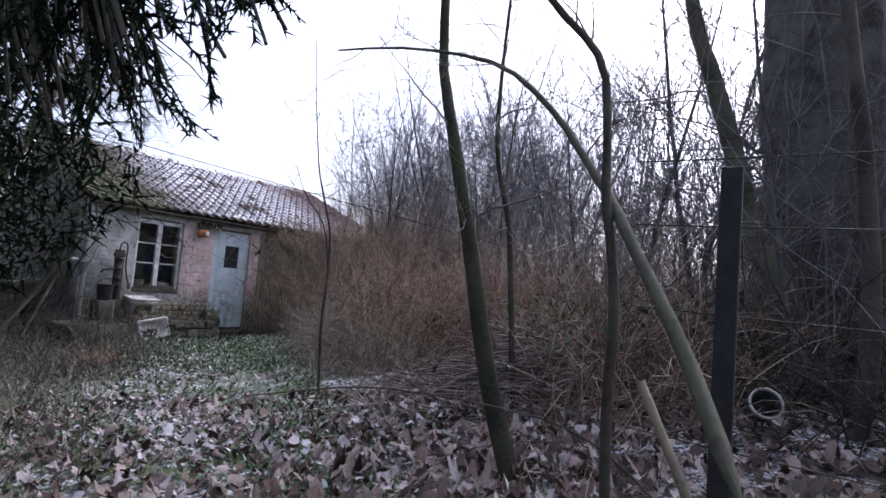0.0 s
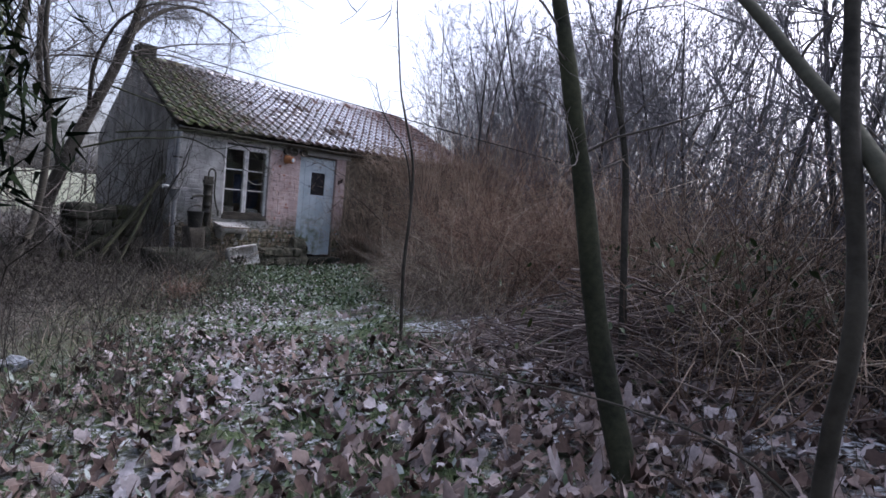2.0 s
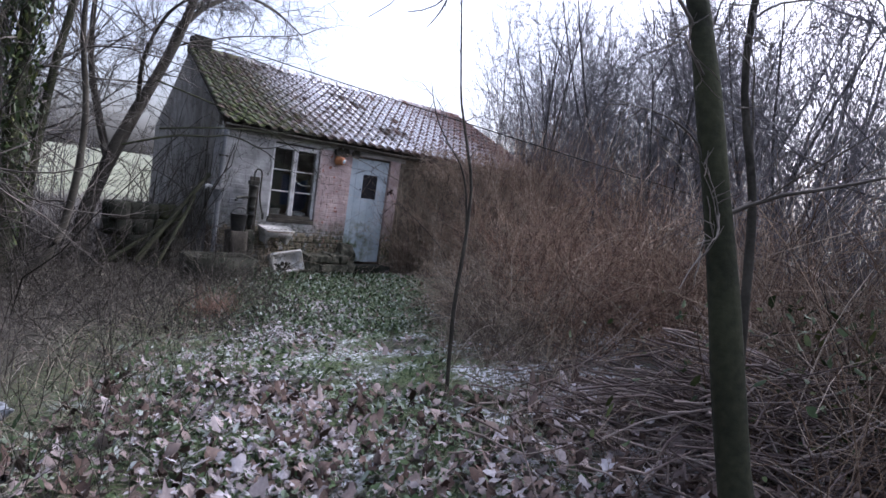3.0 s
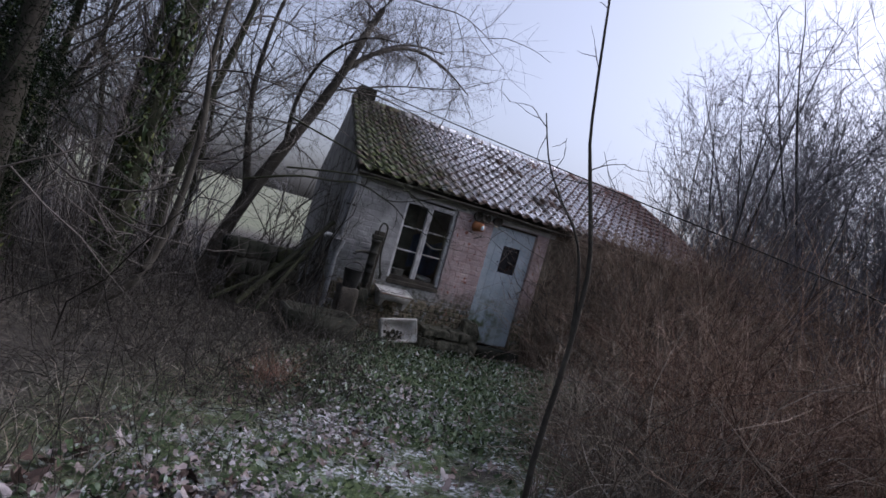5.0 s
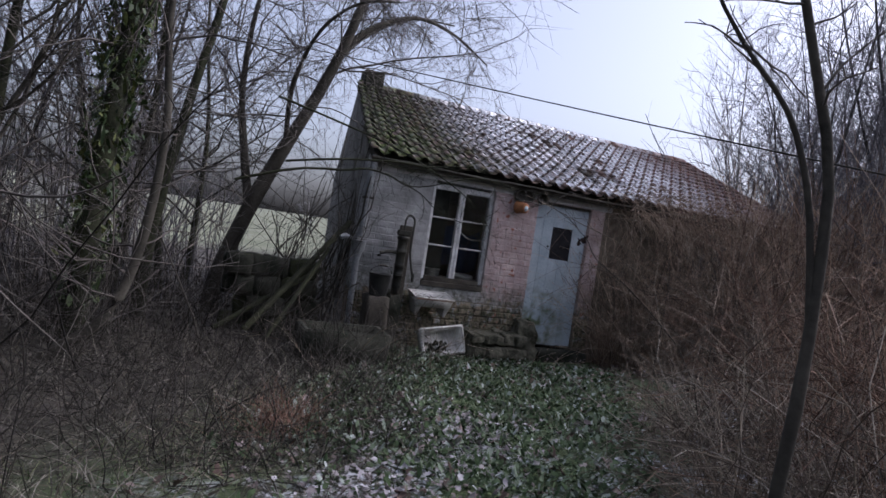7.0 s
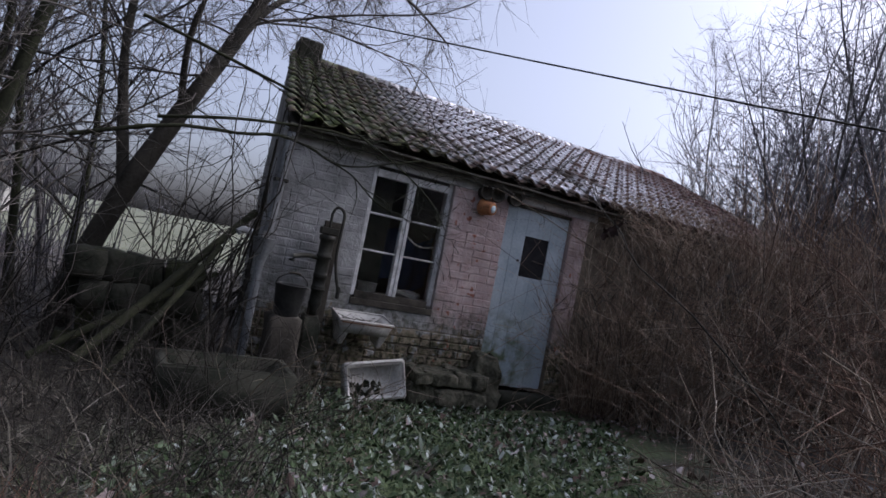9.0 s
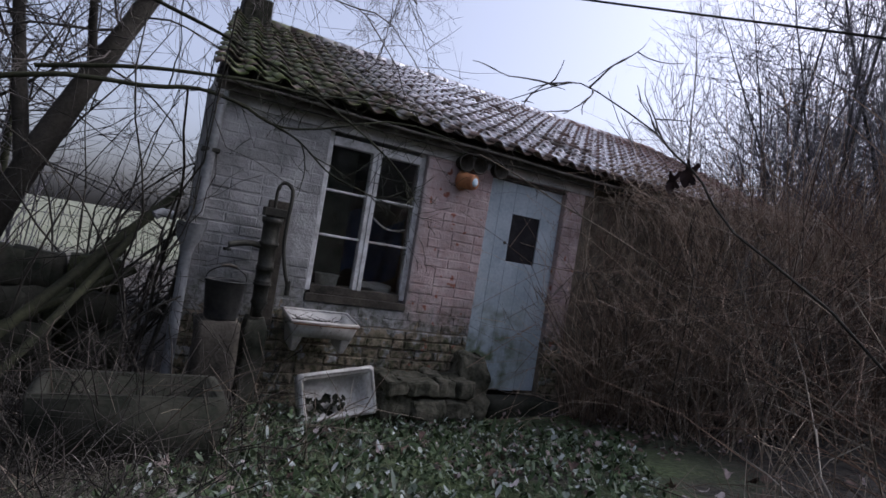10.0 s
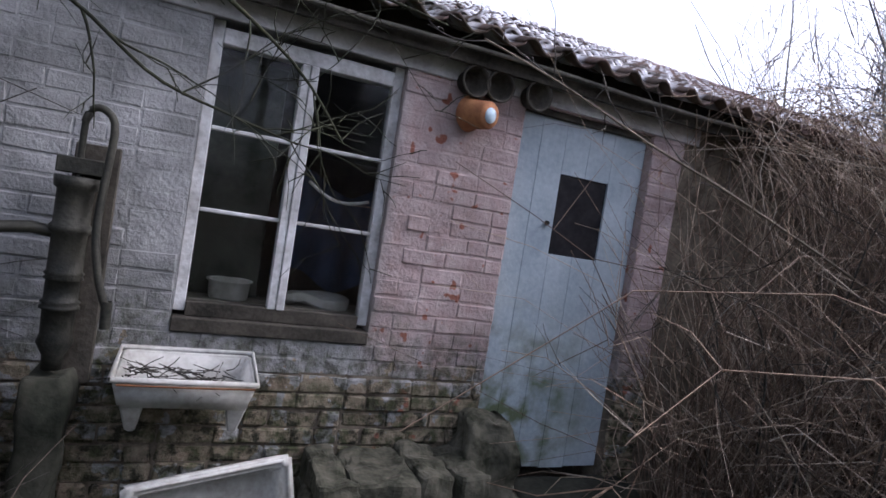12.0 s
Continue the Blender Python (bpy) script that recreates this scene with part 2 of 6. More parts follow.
def soil_material():
    m = bpy.data.materials.new("woodland soil")
    m.use_nodes = True
    n, l = m.node_tree.nodes, m.node_tree.links
    b = n["Principled BSDF"]
    pos = n.new("ShaderNodeNewGeometry").outputs["Position"]

    def tex(scale, detail=5):
        t = n.new("ShaderNodeTexNoise")
        t.inputs["Scale"].default_value, t.inputs["Detail"].default_value = scale, detail
        l.new(pos, t.inputs["Vector"])
        return t.outputs["Fac"]

    def ranged(v, a, c):
        r = n.new("ShaderNodeMapRange")
        r.inputs["From Min"].default_value, r.inputs["From Max"].default_value = a, c
        l.new(v, r.inputs["Value"])
        return r.outputs["Result"]

    def mixed(f, a, c):
        x = n.new("ShaderNodeMix")
        x.data_type = "RGBA"
        l.new(f, x.inputs["Factor"])
        for k, v in (("A", a), ("B", c)):
            if isinstance(v, tuple):
                x.inputs[k].default_value = (*v, 1)
            else:
                l.new(v, x.inputs[k])
        return x.outputs["Result"]

    soil = mixed(ranged(tex(14), 0.35, 0.7), (0.018, 0.015, 0.011), (0.062, 0.052, 0.040))
    moss = mixed(ranged(tex(25), 0.35, 0.7), (0.035, 0.055, 0.018), (0.10, 0.135, 0.05))
    frost = n.new("ShaderNodeMath")
    frost.operation = "MULTIPLY"
    l.new(ranged(tex(2.4), 0.47, 0.60), frost.inputs[0])
    l.new(ranged(tex(26), 0.44, 0.60), frost.inputs[1])
    beside = n.new("ShaderNodeVectorMath")
    beside.operation = "DOT_PRODUCT"
    beside.inputs[1].default_value = (RIGHT[0], RIGHT[1], 0)
    l.new(pos, beside.inputs[0])
    strip = n.new("ShaderNodeMath")
    strip.operation = "MULTIPLY"
    l.new(ranged(tex(1.4), 0.36, 0.54), strip.inputs[0])
    l.new(ranged(beside.outputs["Value"], aside(0, 0) * -1 - 2.6, aside(0, 0) * -1 - 1.3), strip.inputs[1])
    kerb = n.new("ShaderNodeMath")
    kerb.operation = "MULTIPLY"
    l.new(strip.outputs[0], kerb.inputs[0])
    l.new(ranged(beside.outputs["Value"], aside(0, 0) * -1 + 1.9, aside(0, 0) * -1 + 1.0), kerb.inputs[1])
    base = mixed(kerb.outputs[0], soil, moss)
    open_ground = n.new("ShaderNodeMath")
    open_ground.operation = "MULTIPLY"
    l.new(frost.outputs[0], open_ground.inputs[0])
    l.new(ranged(beside.outputs["Value"], aside(0, 0) * -1 - 1.9, aside(0, 0) * -1 - 0.9), open_ground.inputs[1])
    spot = n.new("ShaderNodeSeparateXYZ")
    l.new(pos, spot.inputs[0])
    rime = n.new("ShaderNodeMath")
    rime.operation = "MULTIPLY"
    l.new(open_ground.outputs[0], rime.inputs[0])
    l.new(ranged(spot.outputs["Y"], -2.7, -3.6), rime.inputs[1])
    white = mixed(rime.outputs[0], base, (0.55, 0.57, 0.60))
    gap = n.new("ShaderNodeVectorMath")
    gap.operation = "LENGTH"
    l.new(pos, gap.inputs[0])
    field = mixed(ranged(tex(0.2), 0.3, 0.7), (0.11, 0.12, 0.07), (0.18, 0.185, 0.125))
    l.new(mixed(ranged(gap.outputs["Value"], 16, 24), white, field), b.inputs["Base Color"])
    b.inputs["Roughness"].default_value = 0.95
    bp = n.new("ShaderNodeBump")
    bp.inputs["Strength"].default_value, bp.inputs["Distance"].default_value = 0.8, 0.03
    l.new(tex(30), bp.inputs["Height"])
    l.new(bp.outputs["Normal"], b.inputs["Normal"])
    return m


ground = new("ground", mesh_np("ground", gv, gf, soil_material(), True))
tagged(ground, "uneven woodland ground with frosty leaf litter and moss", "ground", kind="structure")


# ---- the cottage ----
def brick_material():
    """Bricks under old limewash: grey-white above, pink beside the door, bare and mossy at the foot."""
    m = bpy.data.materials.new("limewashed brick")
    m.use_nodes = True
    n, l = m.node_tree.nodes, m.node_tree.links
    b = n["Principled BSDF"]
    pos = n.new("ShaderNodeNewGeometry").outputs["Position"]
    xyz = n.new("ShaderNodeSeparateXYZ")
    l.new(pos, xyz.inputs[0])

    def tex(scale, detail=5, rough=0.6):
        t = n.new("ShaderNodeTexNoise")
        t.inputs["Scale"].default_value, t.inputs["Detail"].default_value, t.inputs["Roughness"].default_value = scale, detail, rough
        l.new(pos, t.inputs["Vector"])
        return t.outputs["Fac"]

    def ranged(v, a, c, lo=0.0, hi=1.0):
        r = n.new("ShaderNodeMapRange")
        for k, x in (("From Min", a), ("From Max", c), ("To Min", lo), ("To Max", hi)):
            r.inputs[k].default_value = x
        l.new(v, r.inputs["Value"])
        return r.outputs["Result"]

    def op(kind, a, c):
        x = n.new("ShaderNodeMath")
        x.operation = kind
        for i, v in enumerate((a, c)):
            if isinstance(v, float):
                x.inputs[i].default_value = v
            else:
                l.new(v, x.inputs[i])
        return x.outputs[0]

    def mixed(f, a, c):
        x = n.new("ShaderNodeMix")
        x.data_type = "RGBA"
        l.new(f, x.inputs["Factor"])
        for k, v in (("A", a), ("B", c)):
            if isinstance(v, tuple):
                x.inputs[k].default_value = (*v, 1)
            else:
                l.new(v, x.inputs[k])
        return x.outputs["Result"]

    chance = n.new("ShaderNodeObjectInfo").outputs["Random"]
    clay = mixed(chance, (0.20, 0.145, 0.105), (0.27, 0.225, 0.16))
    clay = mixed(ranged(tex(30), 0.35, 0.7), clay, (0.33, 0.28, 0.20))
    lime = mixed(ranged(tex(5), 0.35, 0.7), (0.25, 0.25, 0.243), (0.43, 0.425, 0.413))
    rosy = mixed(ranged(tex(9), 0.35, 0.7), (0.42, 0.31, 0.29), (0.55, 0.455, 0.435))
    pink = op("MULTIPLY", ranged(xyz.outputs["X"], -0.72, -0.60), ranged(op("ADD", xyz.outputs["Z"], tex(3)), 0.95, 1.25))
    wash = mixed(pink, lime, rosy)
    shade = n.new("ShaderNodeHueSaturation")
    l.new(ranged(chance, 0.0, 1.0, 0.90, 1.07), shade.inputs["Value"])
    l.new(wash, shade.inputs["Color"])
    wash = shade.outputs["Color"]
    up = op("ADD", xyz.outputs["Z"], op("MULTIPLY", tex(4.5), 0.7))
    kept = ranged(up, 0.82, 1.32, 0.27, 1.0)
    flaked = op("GREATER_THAN", op("ADD", kept, op("MULTIPLY", tex(7, 3), 0.9)), 0.78)
    body = mixed(flaked, clay, wash)
    spots = op("MULTIPLY", ranged(xyz.outputs["X"], -0.66, -0.6), ranged(tex(10, 2), 0.63, 0.66))
    body = mixed(spots, body, (0.32, 0.13, 0.09))
    damp = ranged(op("ADD", xyz.outputs["Z"], op("MULTIPLY", tex(3.2), -0.9)), -0.05, 0.55, 1.0, 0.0)
    green = mixed(op("MULTIPLY", damp, ranged(tex(18), 0.38, 0.62)), body, (0.075, 0.08, 0.04))
    grime = ranged(tex(2.0, 6), 0.3, 0.7, 0.58, 1.1)
    hsv = n.new("ShaderNodeHueSaturation")
    l.new(grime, hsv.inputs["Value"])
    l.new(mixed(op("MULTIPLY", ranged(op("ADD", xyz.outputs["Z"], op("MULTIPLY", tex(2.6), 0.5)), 0.6, 1.15, 1.0, 0.0), ranged(tex(13, 6, 0.7), 0.50, 0.60)), green, (0.035, 0.034, 0.022)), hsv.inputs["Color"])
    l.new(hsv.outputs["Color"], b.inputs["Base Color"])
    b.inputs["Roughness"].default_value = 0.92
    b.inputs["Specular IOR Level"].default_value = 0.2
    bp = n.new("ShaderNodeBump")
    bp.inputs["Strength"].default_value, bp.inputs["Distance"].default_value = 0.75, 0.014
    l.new(op("ADD", op("MULTIPLY", tex(14, 6, 0.65), 1.6), op("MULTIPLY", tex(60), 0.5)), bp.inputs["Height"])
    l.new(bp.outputs["Normal"], b.inputs["Normal"])
    return m


BRICK = brick_material()
PLASTER = material("old plaster", (0.28, 0.27, 0.25), (0.52, 0.51, 0.49), 5, 0.9, 0.5, 50, True)
INSIDE = material("dark inner wall", (0.05, 0.047, 0.04), (0.12, 0.11, 0.10), 3, 0.95, 0.3, 40, True)
DOOR_BLUE = material("weathered pale blue paint", (0.28, 0.335, 0.37), (0.46, 0.52, 0.55), 3.5, 0.75, 0.4, 35, True)
FRAME_WHITE = material("flaking white paint", (0.30, 0.29, 0.27), (0.66, 0.66, 0.65), 8, 0.8, 0.6, 45, True)
WOOD_DARK = material("rotten dark wood", (0.02, 0.018, 0.014), (0.08, 0.07, 0.055), 6, 0.92, 0.6, 60, True)
WOOD_GREY = material("weathered grey wood", (0.10, 0.095, 0.08), (0.24, 0.22, 0.18), 6, 0.9, 0.6, 60, True)
IRON = material("rusted cast iron", (0.012, 0.013, 0.011), (0.055, 0.052, 0.04), 7, 0.6, 0.5, 70, True, metal=0.3)
ENAMEL = material("dirty white enamel", (0.20, 0.19, 0.16), (0.47, 0.465, 0.435), 6, 0.35, 0.1, 40, True)
# Mossy, and darkened further to hold the shade of surrounding trees.
CONCRETE_SHADED = material("shaded mossy concrete", (0.010, 0.012, 0.007), (0.048, 0.047, 0.035), 5, 0.95, 0.8, 35, True)
ZINC = material("painted downpipe", (0.11, 0.114, 0.114), (0.25, 0.257, 0.26), 5, 0.7, 0.3, 40, True)
TERRACOTTA = material("terracotta", (0.20, 0.08, 0.04), (0.42, 0.19, 0.08), 9, 0.85, 0.3, 50, True)
MOSS = material("moss", (0.014, 0.016, 0.008), (0.05, 0.054, 0.026), 9, 0.98, 1.0, 60, True)
GLASS = bpy.data.materials.new("old window glass")
GLASS.use_nodes = True
gb = GLASS.node_tree.nodes["Principled BSDF"]
gb.inputs["Transmission Weight"].default_value, gb.inputs["Roughness"].default_value = 1.0, 0.04
gb.inputs["Base Color"].default_value, gb.inputs["IOR"].default_value = (0.75, 0.78, 0.76, 1), 1.45

dn, dl = DOOR_BLUE.node_tree.nodes, DOOR_BLUE.node_tree.links
door_pos = dn.new("ShaderNodeNewGeometry").outputs["Position"]
blotch = dn.new("ShaderNodeTexNoise")
blotch.inputs["Scale"].default_value, blotch.inputs["Detail"].default_value = 7, 6
dl.new(door_pos, blotch.inputs["Vector"])
spot = dn.new("ShaderNodeVectorMath")
spot.operation = "DISTANCE"
spot.inputs[1].default_value = (0.14, 0.06, 0.36)
dl.new(door_pos, spot.inputs[0])
fade = dn.new("ShaderNodeMapRange")
for k, x in (("From Min", 0.05), ("From Max", 0.78), ("To Min", 1.9), ("To Max", 0.0)):
    fade.inputs[k].default_value = x
dl.new(spot.outputs["Value"], fade.inputs["Value"])
algae = dn.new("ShaderNodeMath")
algae.operation = "MULTIPLY"
algae.use_clamp = True
sharp = dn.new("ShaderNodeMapRange")
sharp.inputs["From Min"].default_value, sharp.inputs["From Max"].default_value = 0.40, 0.72
dl.new(blotch.outputs["Fac"], sharp.inputs["Value"])
dl.new(fade.outputs["Result"], algae.inputs[0])
dl.new(sharp.outputs["Result"], algae.inputs[1])
stain = dn.new("ShaderNodeMix")
stain.data_type = "RGBA"
dl.new(dn["Principled BSDF"].inputs["Base Color"].links[0].from_socket, stain.inputs["A"])
stain.inputs["B"].default_value = (0.10, 0.125, 0.07, 1)
dl.new(algae.outputs[0], stain.inputs["Factor"])
dl.new(stain.outputs["Result"], dn["Principled BSDF"].inputs["Base Color"])


def tile_material():
    m = material("clay pantile", (0.045, 0.036, 0.032), (0.15, 0.10, 0.085), 5, 0.9, 0.5, 50, True, vary=0.25)
    n, l = m.node_tree.nodes, m.node_tree.links
    b = n["Principled BSDF"]
    old = b.inputs["Base Color"].links[0].from_socket
    geo = n.new("ShaderNodeNewGeometry")
    xyz = n.new("ShaderNodeSeparateXYZ")
    l.new(geo.outputs["Position"], xyz.inputs[0])

    def tex(scale):
        t = n.new("ShaderNodeTexNoise")
        t.inputs["Scale"].default_value, t.inputs["Detail"].default_value = scale, 5
        l.new(geo.outputs["Position"], t.inputs["Vector"])
        return t.outputs["Fac"]

    def ranged(v, a, c, lo=0.0, hi=1.0):
        r = n.new("ShaderNodeMapRange")
        for k, x in (("From Min", a), ("From Max", c), ("To Min", lo), ("To Max", hi)):
            r.inputs[k].default_value = x
        l.new(v, r.inputs["Value"])
        return r.outputs["Result"]

    def op(kind, a, c):
        x = n.new("ShaderNodeMath")
        x.operation = kind
        l.new(a, x.inputs[0])
        l.new(c, x.inputs[1])
        return x.outputs[0]

    def mixed(f, a, c):
        x = n.new("ShaderNodeMix")
        x.data_type = "RGBA"
        l.new(f, x.inputs["Factor"])
        l.new(a, x.inputs["A"])
        x.inputs["B"].default_value = (*c, 1)
        return x.outputs["Result"]

    mossy = op("MULTIPLY", ranged(xyz.outputs["X"], -1.9, -0.2, 1.0, 0.10), ranged(tex(8), 0.36, 0.58))
    ruddy = mixed(op("MULTIPLY", ranged(xyz.outputs["X"], 1.2, 4.2, 0.0, 0.75), ranged(tex(4), 0.3, 0.6)), old, (0.23, 0.115, 0.095))
    green = mixed(mossy, ruddy, (0.085, 0.105, 0.038))
    wave = n.new("ShaderNodeMath")
    wave.operation = "SINE"
    phase = n.new("ShaderNodeMath")
    phase.operation = "MULTIPLY_ADD"
    phase.inputs[1].default_value, phase.inputs[2].default_value = 2 * math.pi / 0.205, 2 * math.pi * 2.44 / 0.205 + 0.25
    l.new(xyz.outputs["X"], phase.inputs[0])
    l.new(phase.outputs[0], wave.inputs[0])
    trough = op("MULTIPLY", ranged(wave.outputs[0], 1.15, 0.55), ranged(tex(11), 0.36, 0.43))
    drift = op("MULTIPLY", ranged(tex(1.7), 0.32, 0.44), op("MULTIPLY", ranged(xyz.outputs["X"], -1.3, 0.4, 0.06, 1.0), ranged(xyz.outputs["X"], 2.8, 4.6, 1.0, 0.15)))
    rows = n.new("ShaderNodeMath")
    rows.operation = "SINE"
    step = n.new("ShaderNodeMath")
    step.operation = "MULTIPLY_ADD"
    step.inputs[1].default_value, step.inputs[2].default_value = 2 * math.pi / 0.2386, 2 * math.pi * 0.14 / 0.2386 - 1.0
    l.new(xyz.outputs["Y"], step.inputs[0])
    l.new(step.outputs[0], rows.inputs[0])
    snow = op("MULTIPLY", op("MULTIPLY", op("MULTIPLY", trough, ranged(xyz.outputs["Y"], -0.14, -0.04)), ranged(rows.outputs[0], -0.8, -0.5)), drift)
    l.new(mixed(snow, green, (0.92, 0.92, 0.95)), b.inputs["Base Color"])
    return m


TILE = tile_material()

WL, WR, WALL_T = -2.42, 1.10, 0.25
ROOF_L = -2.44
SKEW = 0.125  # the gable runs aslant: metres aside for each metre back
WIN = (-1.53, -0.66, 0.74, 2.03)
DOOR = (0.0, 0.87, 0.0, 2.02)
TOP = 2.14
FAR_RIGHT, DEPTH = 5.2, 6.4
EAVE_Y, EAVE_Z, RIDGE_Y, RIDGE_Z = -0.14, 2.21, 3.2, 3.71

wall_south = empty("wall_south")
tagged(wall_south, "limewashed brick cottage front, pink and grey, mossy and flaking at its foot", "wall", kind="structure")
bm = bmesh.new()
core = 0.005
foot = bmesh.new()
for lo, hi in (((WL, -0.3), (WIN[0], TOP)), ((WIN[0], -0.3), (WIN[1], WIN[2] - 0.06)), ((WIN[0], WIN[3]), (WIN[1], TOP)), ((WIN[1], -0.3), (DOOR[0], TOP)), ((DOOR[0], DOOR[3]), (DOOR[1], TOP)), ((DOOR[1], -0.3), (WR, TOP))):
    box(bm, (lo[0], core, max(lo[1], 0.54)), (hi[0], WALL_T, hi[1]))
    if lo[1] < 0:
        box(foot, (lo[0], core, lo[1]), (hi[0], WALL_T, 0.54))
MORTAR = material("dark brick wall", (0.07, 0.058, 0.042), (0.21, 0.175, 0.13), 12, 0.95, 0.6, 60, True)
bm_part("mortar_core", bm, BRICK, wall_south)
bm_part("foot_core", foot, MORTAR, wall_south, "dark damp joints at the wall's foot")
boxed("overgrown_wall", (WR, 0.02, -0.3), (FAR_RIGHT, WALL_T, TOP), MORTAR, wall_south, "dark brick wall hidden by brambles", 0)
wall_west = empty("wall_west")
tagged(wall_west, "brick gable wall of the cottage, overgrown with dry creepers", "wall", kind="structure")


def gable_wall(x0, x1, skew=0.0):
    bm = bmesh.new()
    outline = [(WALL_T, -0.3), (DEPTH, -0.3), (DEPTH, TOP + 0.1), (RIDGE_Y, RIDGE_Z - 0.12), (WALL_T, TOP + 0.15)]
    near = [bm.verts.new((x0 + skew * y, y, z)) for y, z in outline]
    away = [bm.verts.new((x1 + skew * y, y, z)) for y, z in outline]
    bm.faces.new(near)
    bm.faces.new(away[::-1])
    for i in range(5):
        bm.faces.new((near[i], away[i], away[(i + 1) % 5], near[(i + 1) % 5]))
    bmesh.ops.recalc_face_normals(bm, faces=bm.faces)
    return bm


bm_part("gable", gable_wall(WL, WL + WALL_T, SKEW), material("dark grey gable plaster", (0.085, 0.08, 0.068), (0.26, 0.25, 0.225), 3, 0.95, 0.6, 40, True), wall_west)
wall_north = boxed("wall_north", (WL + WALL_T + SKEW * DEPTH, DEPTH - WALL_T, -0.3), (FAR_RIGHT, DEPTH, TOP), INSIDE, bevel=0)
tagged(wall_north, "dark rear wall inside the cottage", "wall", kind="structure")
wall_east = bm_part("wall_east", gable_wall(FAR_RIGHT, FAR_RIGHT + WALL_T), PLASTER)
tagged(wall_east, "plain plastered far end wall of the cottage", "wall", kind="structure")
for y0, y1 in ((0.06, WALL_T), (DEPTH - WALL_T, DEPTH - 0.06)):
    plate = boxed("wall_plate", (WL + WALL_T + SKEW * y1, y0, TOP), (FAR_RIGHT, y1, TOP + 0.17), WOOD_DARK, bevel=0)
    tagged(plate, "dark timber wall plate under the roof", "beam", kind="structure")


def room_slab(name, z0, z1, mat, inset):
    """A level slab that fills the room, following the slanting gable."""
    bm = bmesh.new()
    back = DEPTH - WALL_T - inset
    plan = [(WL + WALL_T + SKEW * WALL_T + inset, WALL_T + inset), (FAR_RIGHT - inset, WALL_T + inset), (FAR_RIGHT - inset, back), (WL + WALL_T + SKEW * back + inset, back)]
    low, high = [[bm.verts.new((x, y, z)) for x, y in plan] for z in (z0, z1)]
    bm.faces.new(low[::-1])
    bm.faces.new(high)
    for k in range(4):
        bm.faces.new((low[k], low[(k + 1) % 4], high[(k + 1) % 4], high[k]))
    return bm_part(name, bm, mat)


floor = room_slab("floor", -0.28, 0.0, WOOD_DARK, 0.0)
tagged(floor, "dark worn plank floor inside the cottage", "floor", kind="structure")
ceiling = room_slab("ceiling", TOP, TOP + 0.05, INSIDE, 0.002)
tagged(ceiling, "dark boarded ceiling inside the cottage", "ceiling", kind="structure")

lintel_band = boxed("trim", (WL, -0.012, TOP - 0.115), (WR + 0.1, core - 0.001, TOP + 0.05), PLASTER, bevel=0.004)
tagged(lintel_band, "grey plaster band under the eaves", "trim", kind="structure")

# window
window_1 = empty("window_1")
tagged(window_1, "two-leaf window with flaking white paint and dirty panes", "window", kind="structure")
wx0, wx1, wz0, wz1 = WIN
fy0, fy1 = 0.05, 0.11
for nm, lo, hi, mt in (
    ("window_frame", (wx0, fy0, wz0 + 0.03), (wx0 + 0.05, fy1, wz1), FRAME_WHITE),
    ("window_frame", (wx1 - 0.05, fy0, wz0 + 0.03), (wx1, fy1, wz1), FRAME_WHITE),
    ("window_head", (wx0 + 0.05, fy0 - 0.01, wz1 - 0.10), (wx1 - 0.05, fy1, wz1 - 0.03), FRAME_WHITE),
    ("bottom_rail", (wx0 + 0.05, fy0 - 0.01, wz0 + 0.01), (wx1 - 0.05, fy1, wz0 + 0.075), WOOD_DARK),
    ("window_sill", (wx0 + 0.002, -0.012, wz0 - 0.05), (wx1 - 0.002, 0.12, wz0 + 0.01), WOOD_DARK),
):
    boxed(nm, lo, hi, mt, window_1, "rotten dark sill" if nm == "window_sill" else "")
xm = (wx0 + wx1) / 2 - 0.01
stiles = []
for dx, y in ((-0.035, fy0 - 0.012), (0.004, fy0 - 0.018)):
    stiles.append(boxed("sash_stile", (xm + dx, y, wz0 + 0.07), (xm + dx + 0.037, fy1, wz1 - 0.10), FRAME_WHITE, window_1))
for stile, x0, x1, bars in ((stiles[0], wx0 + 0.05, xm - 0.035, (0.36, 0.68)), (stiles[1], xm + 0.041, wx1 - 0.05, (0.36, 0.68))):
    hgt = wz1 - 0.10 - wz0 - 0.075
    zs = [wz0 + 0.075] + [wz0 + 0.075 + hgt * b for b in bars] + [wz1 - 0.10]
    for z in zs[1:-1]:
        boxed("glazing_bar", (x0, fy0 + 0.005, z - 0.009), (x1, fy1 - 0.01, z + 0.009), FRAME_WHITE, stile)
    for a, c in zip(zs, zs[1:]):
        p = boxed("pane", (x0 + 0.001, 0.075, a + 0.009), (x1 - 0.001, 0.079, c - 0.009), GLASS, stile, bevel=0)
        p.visible_shadow = False

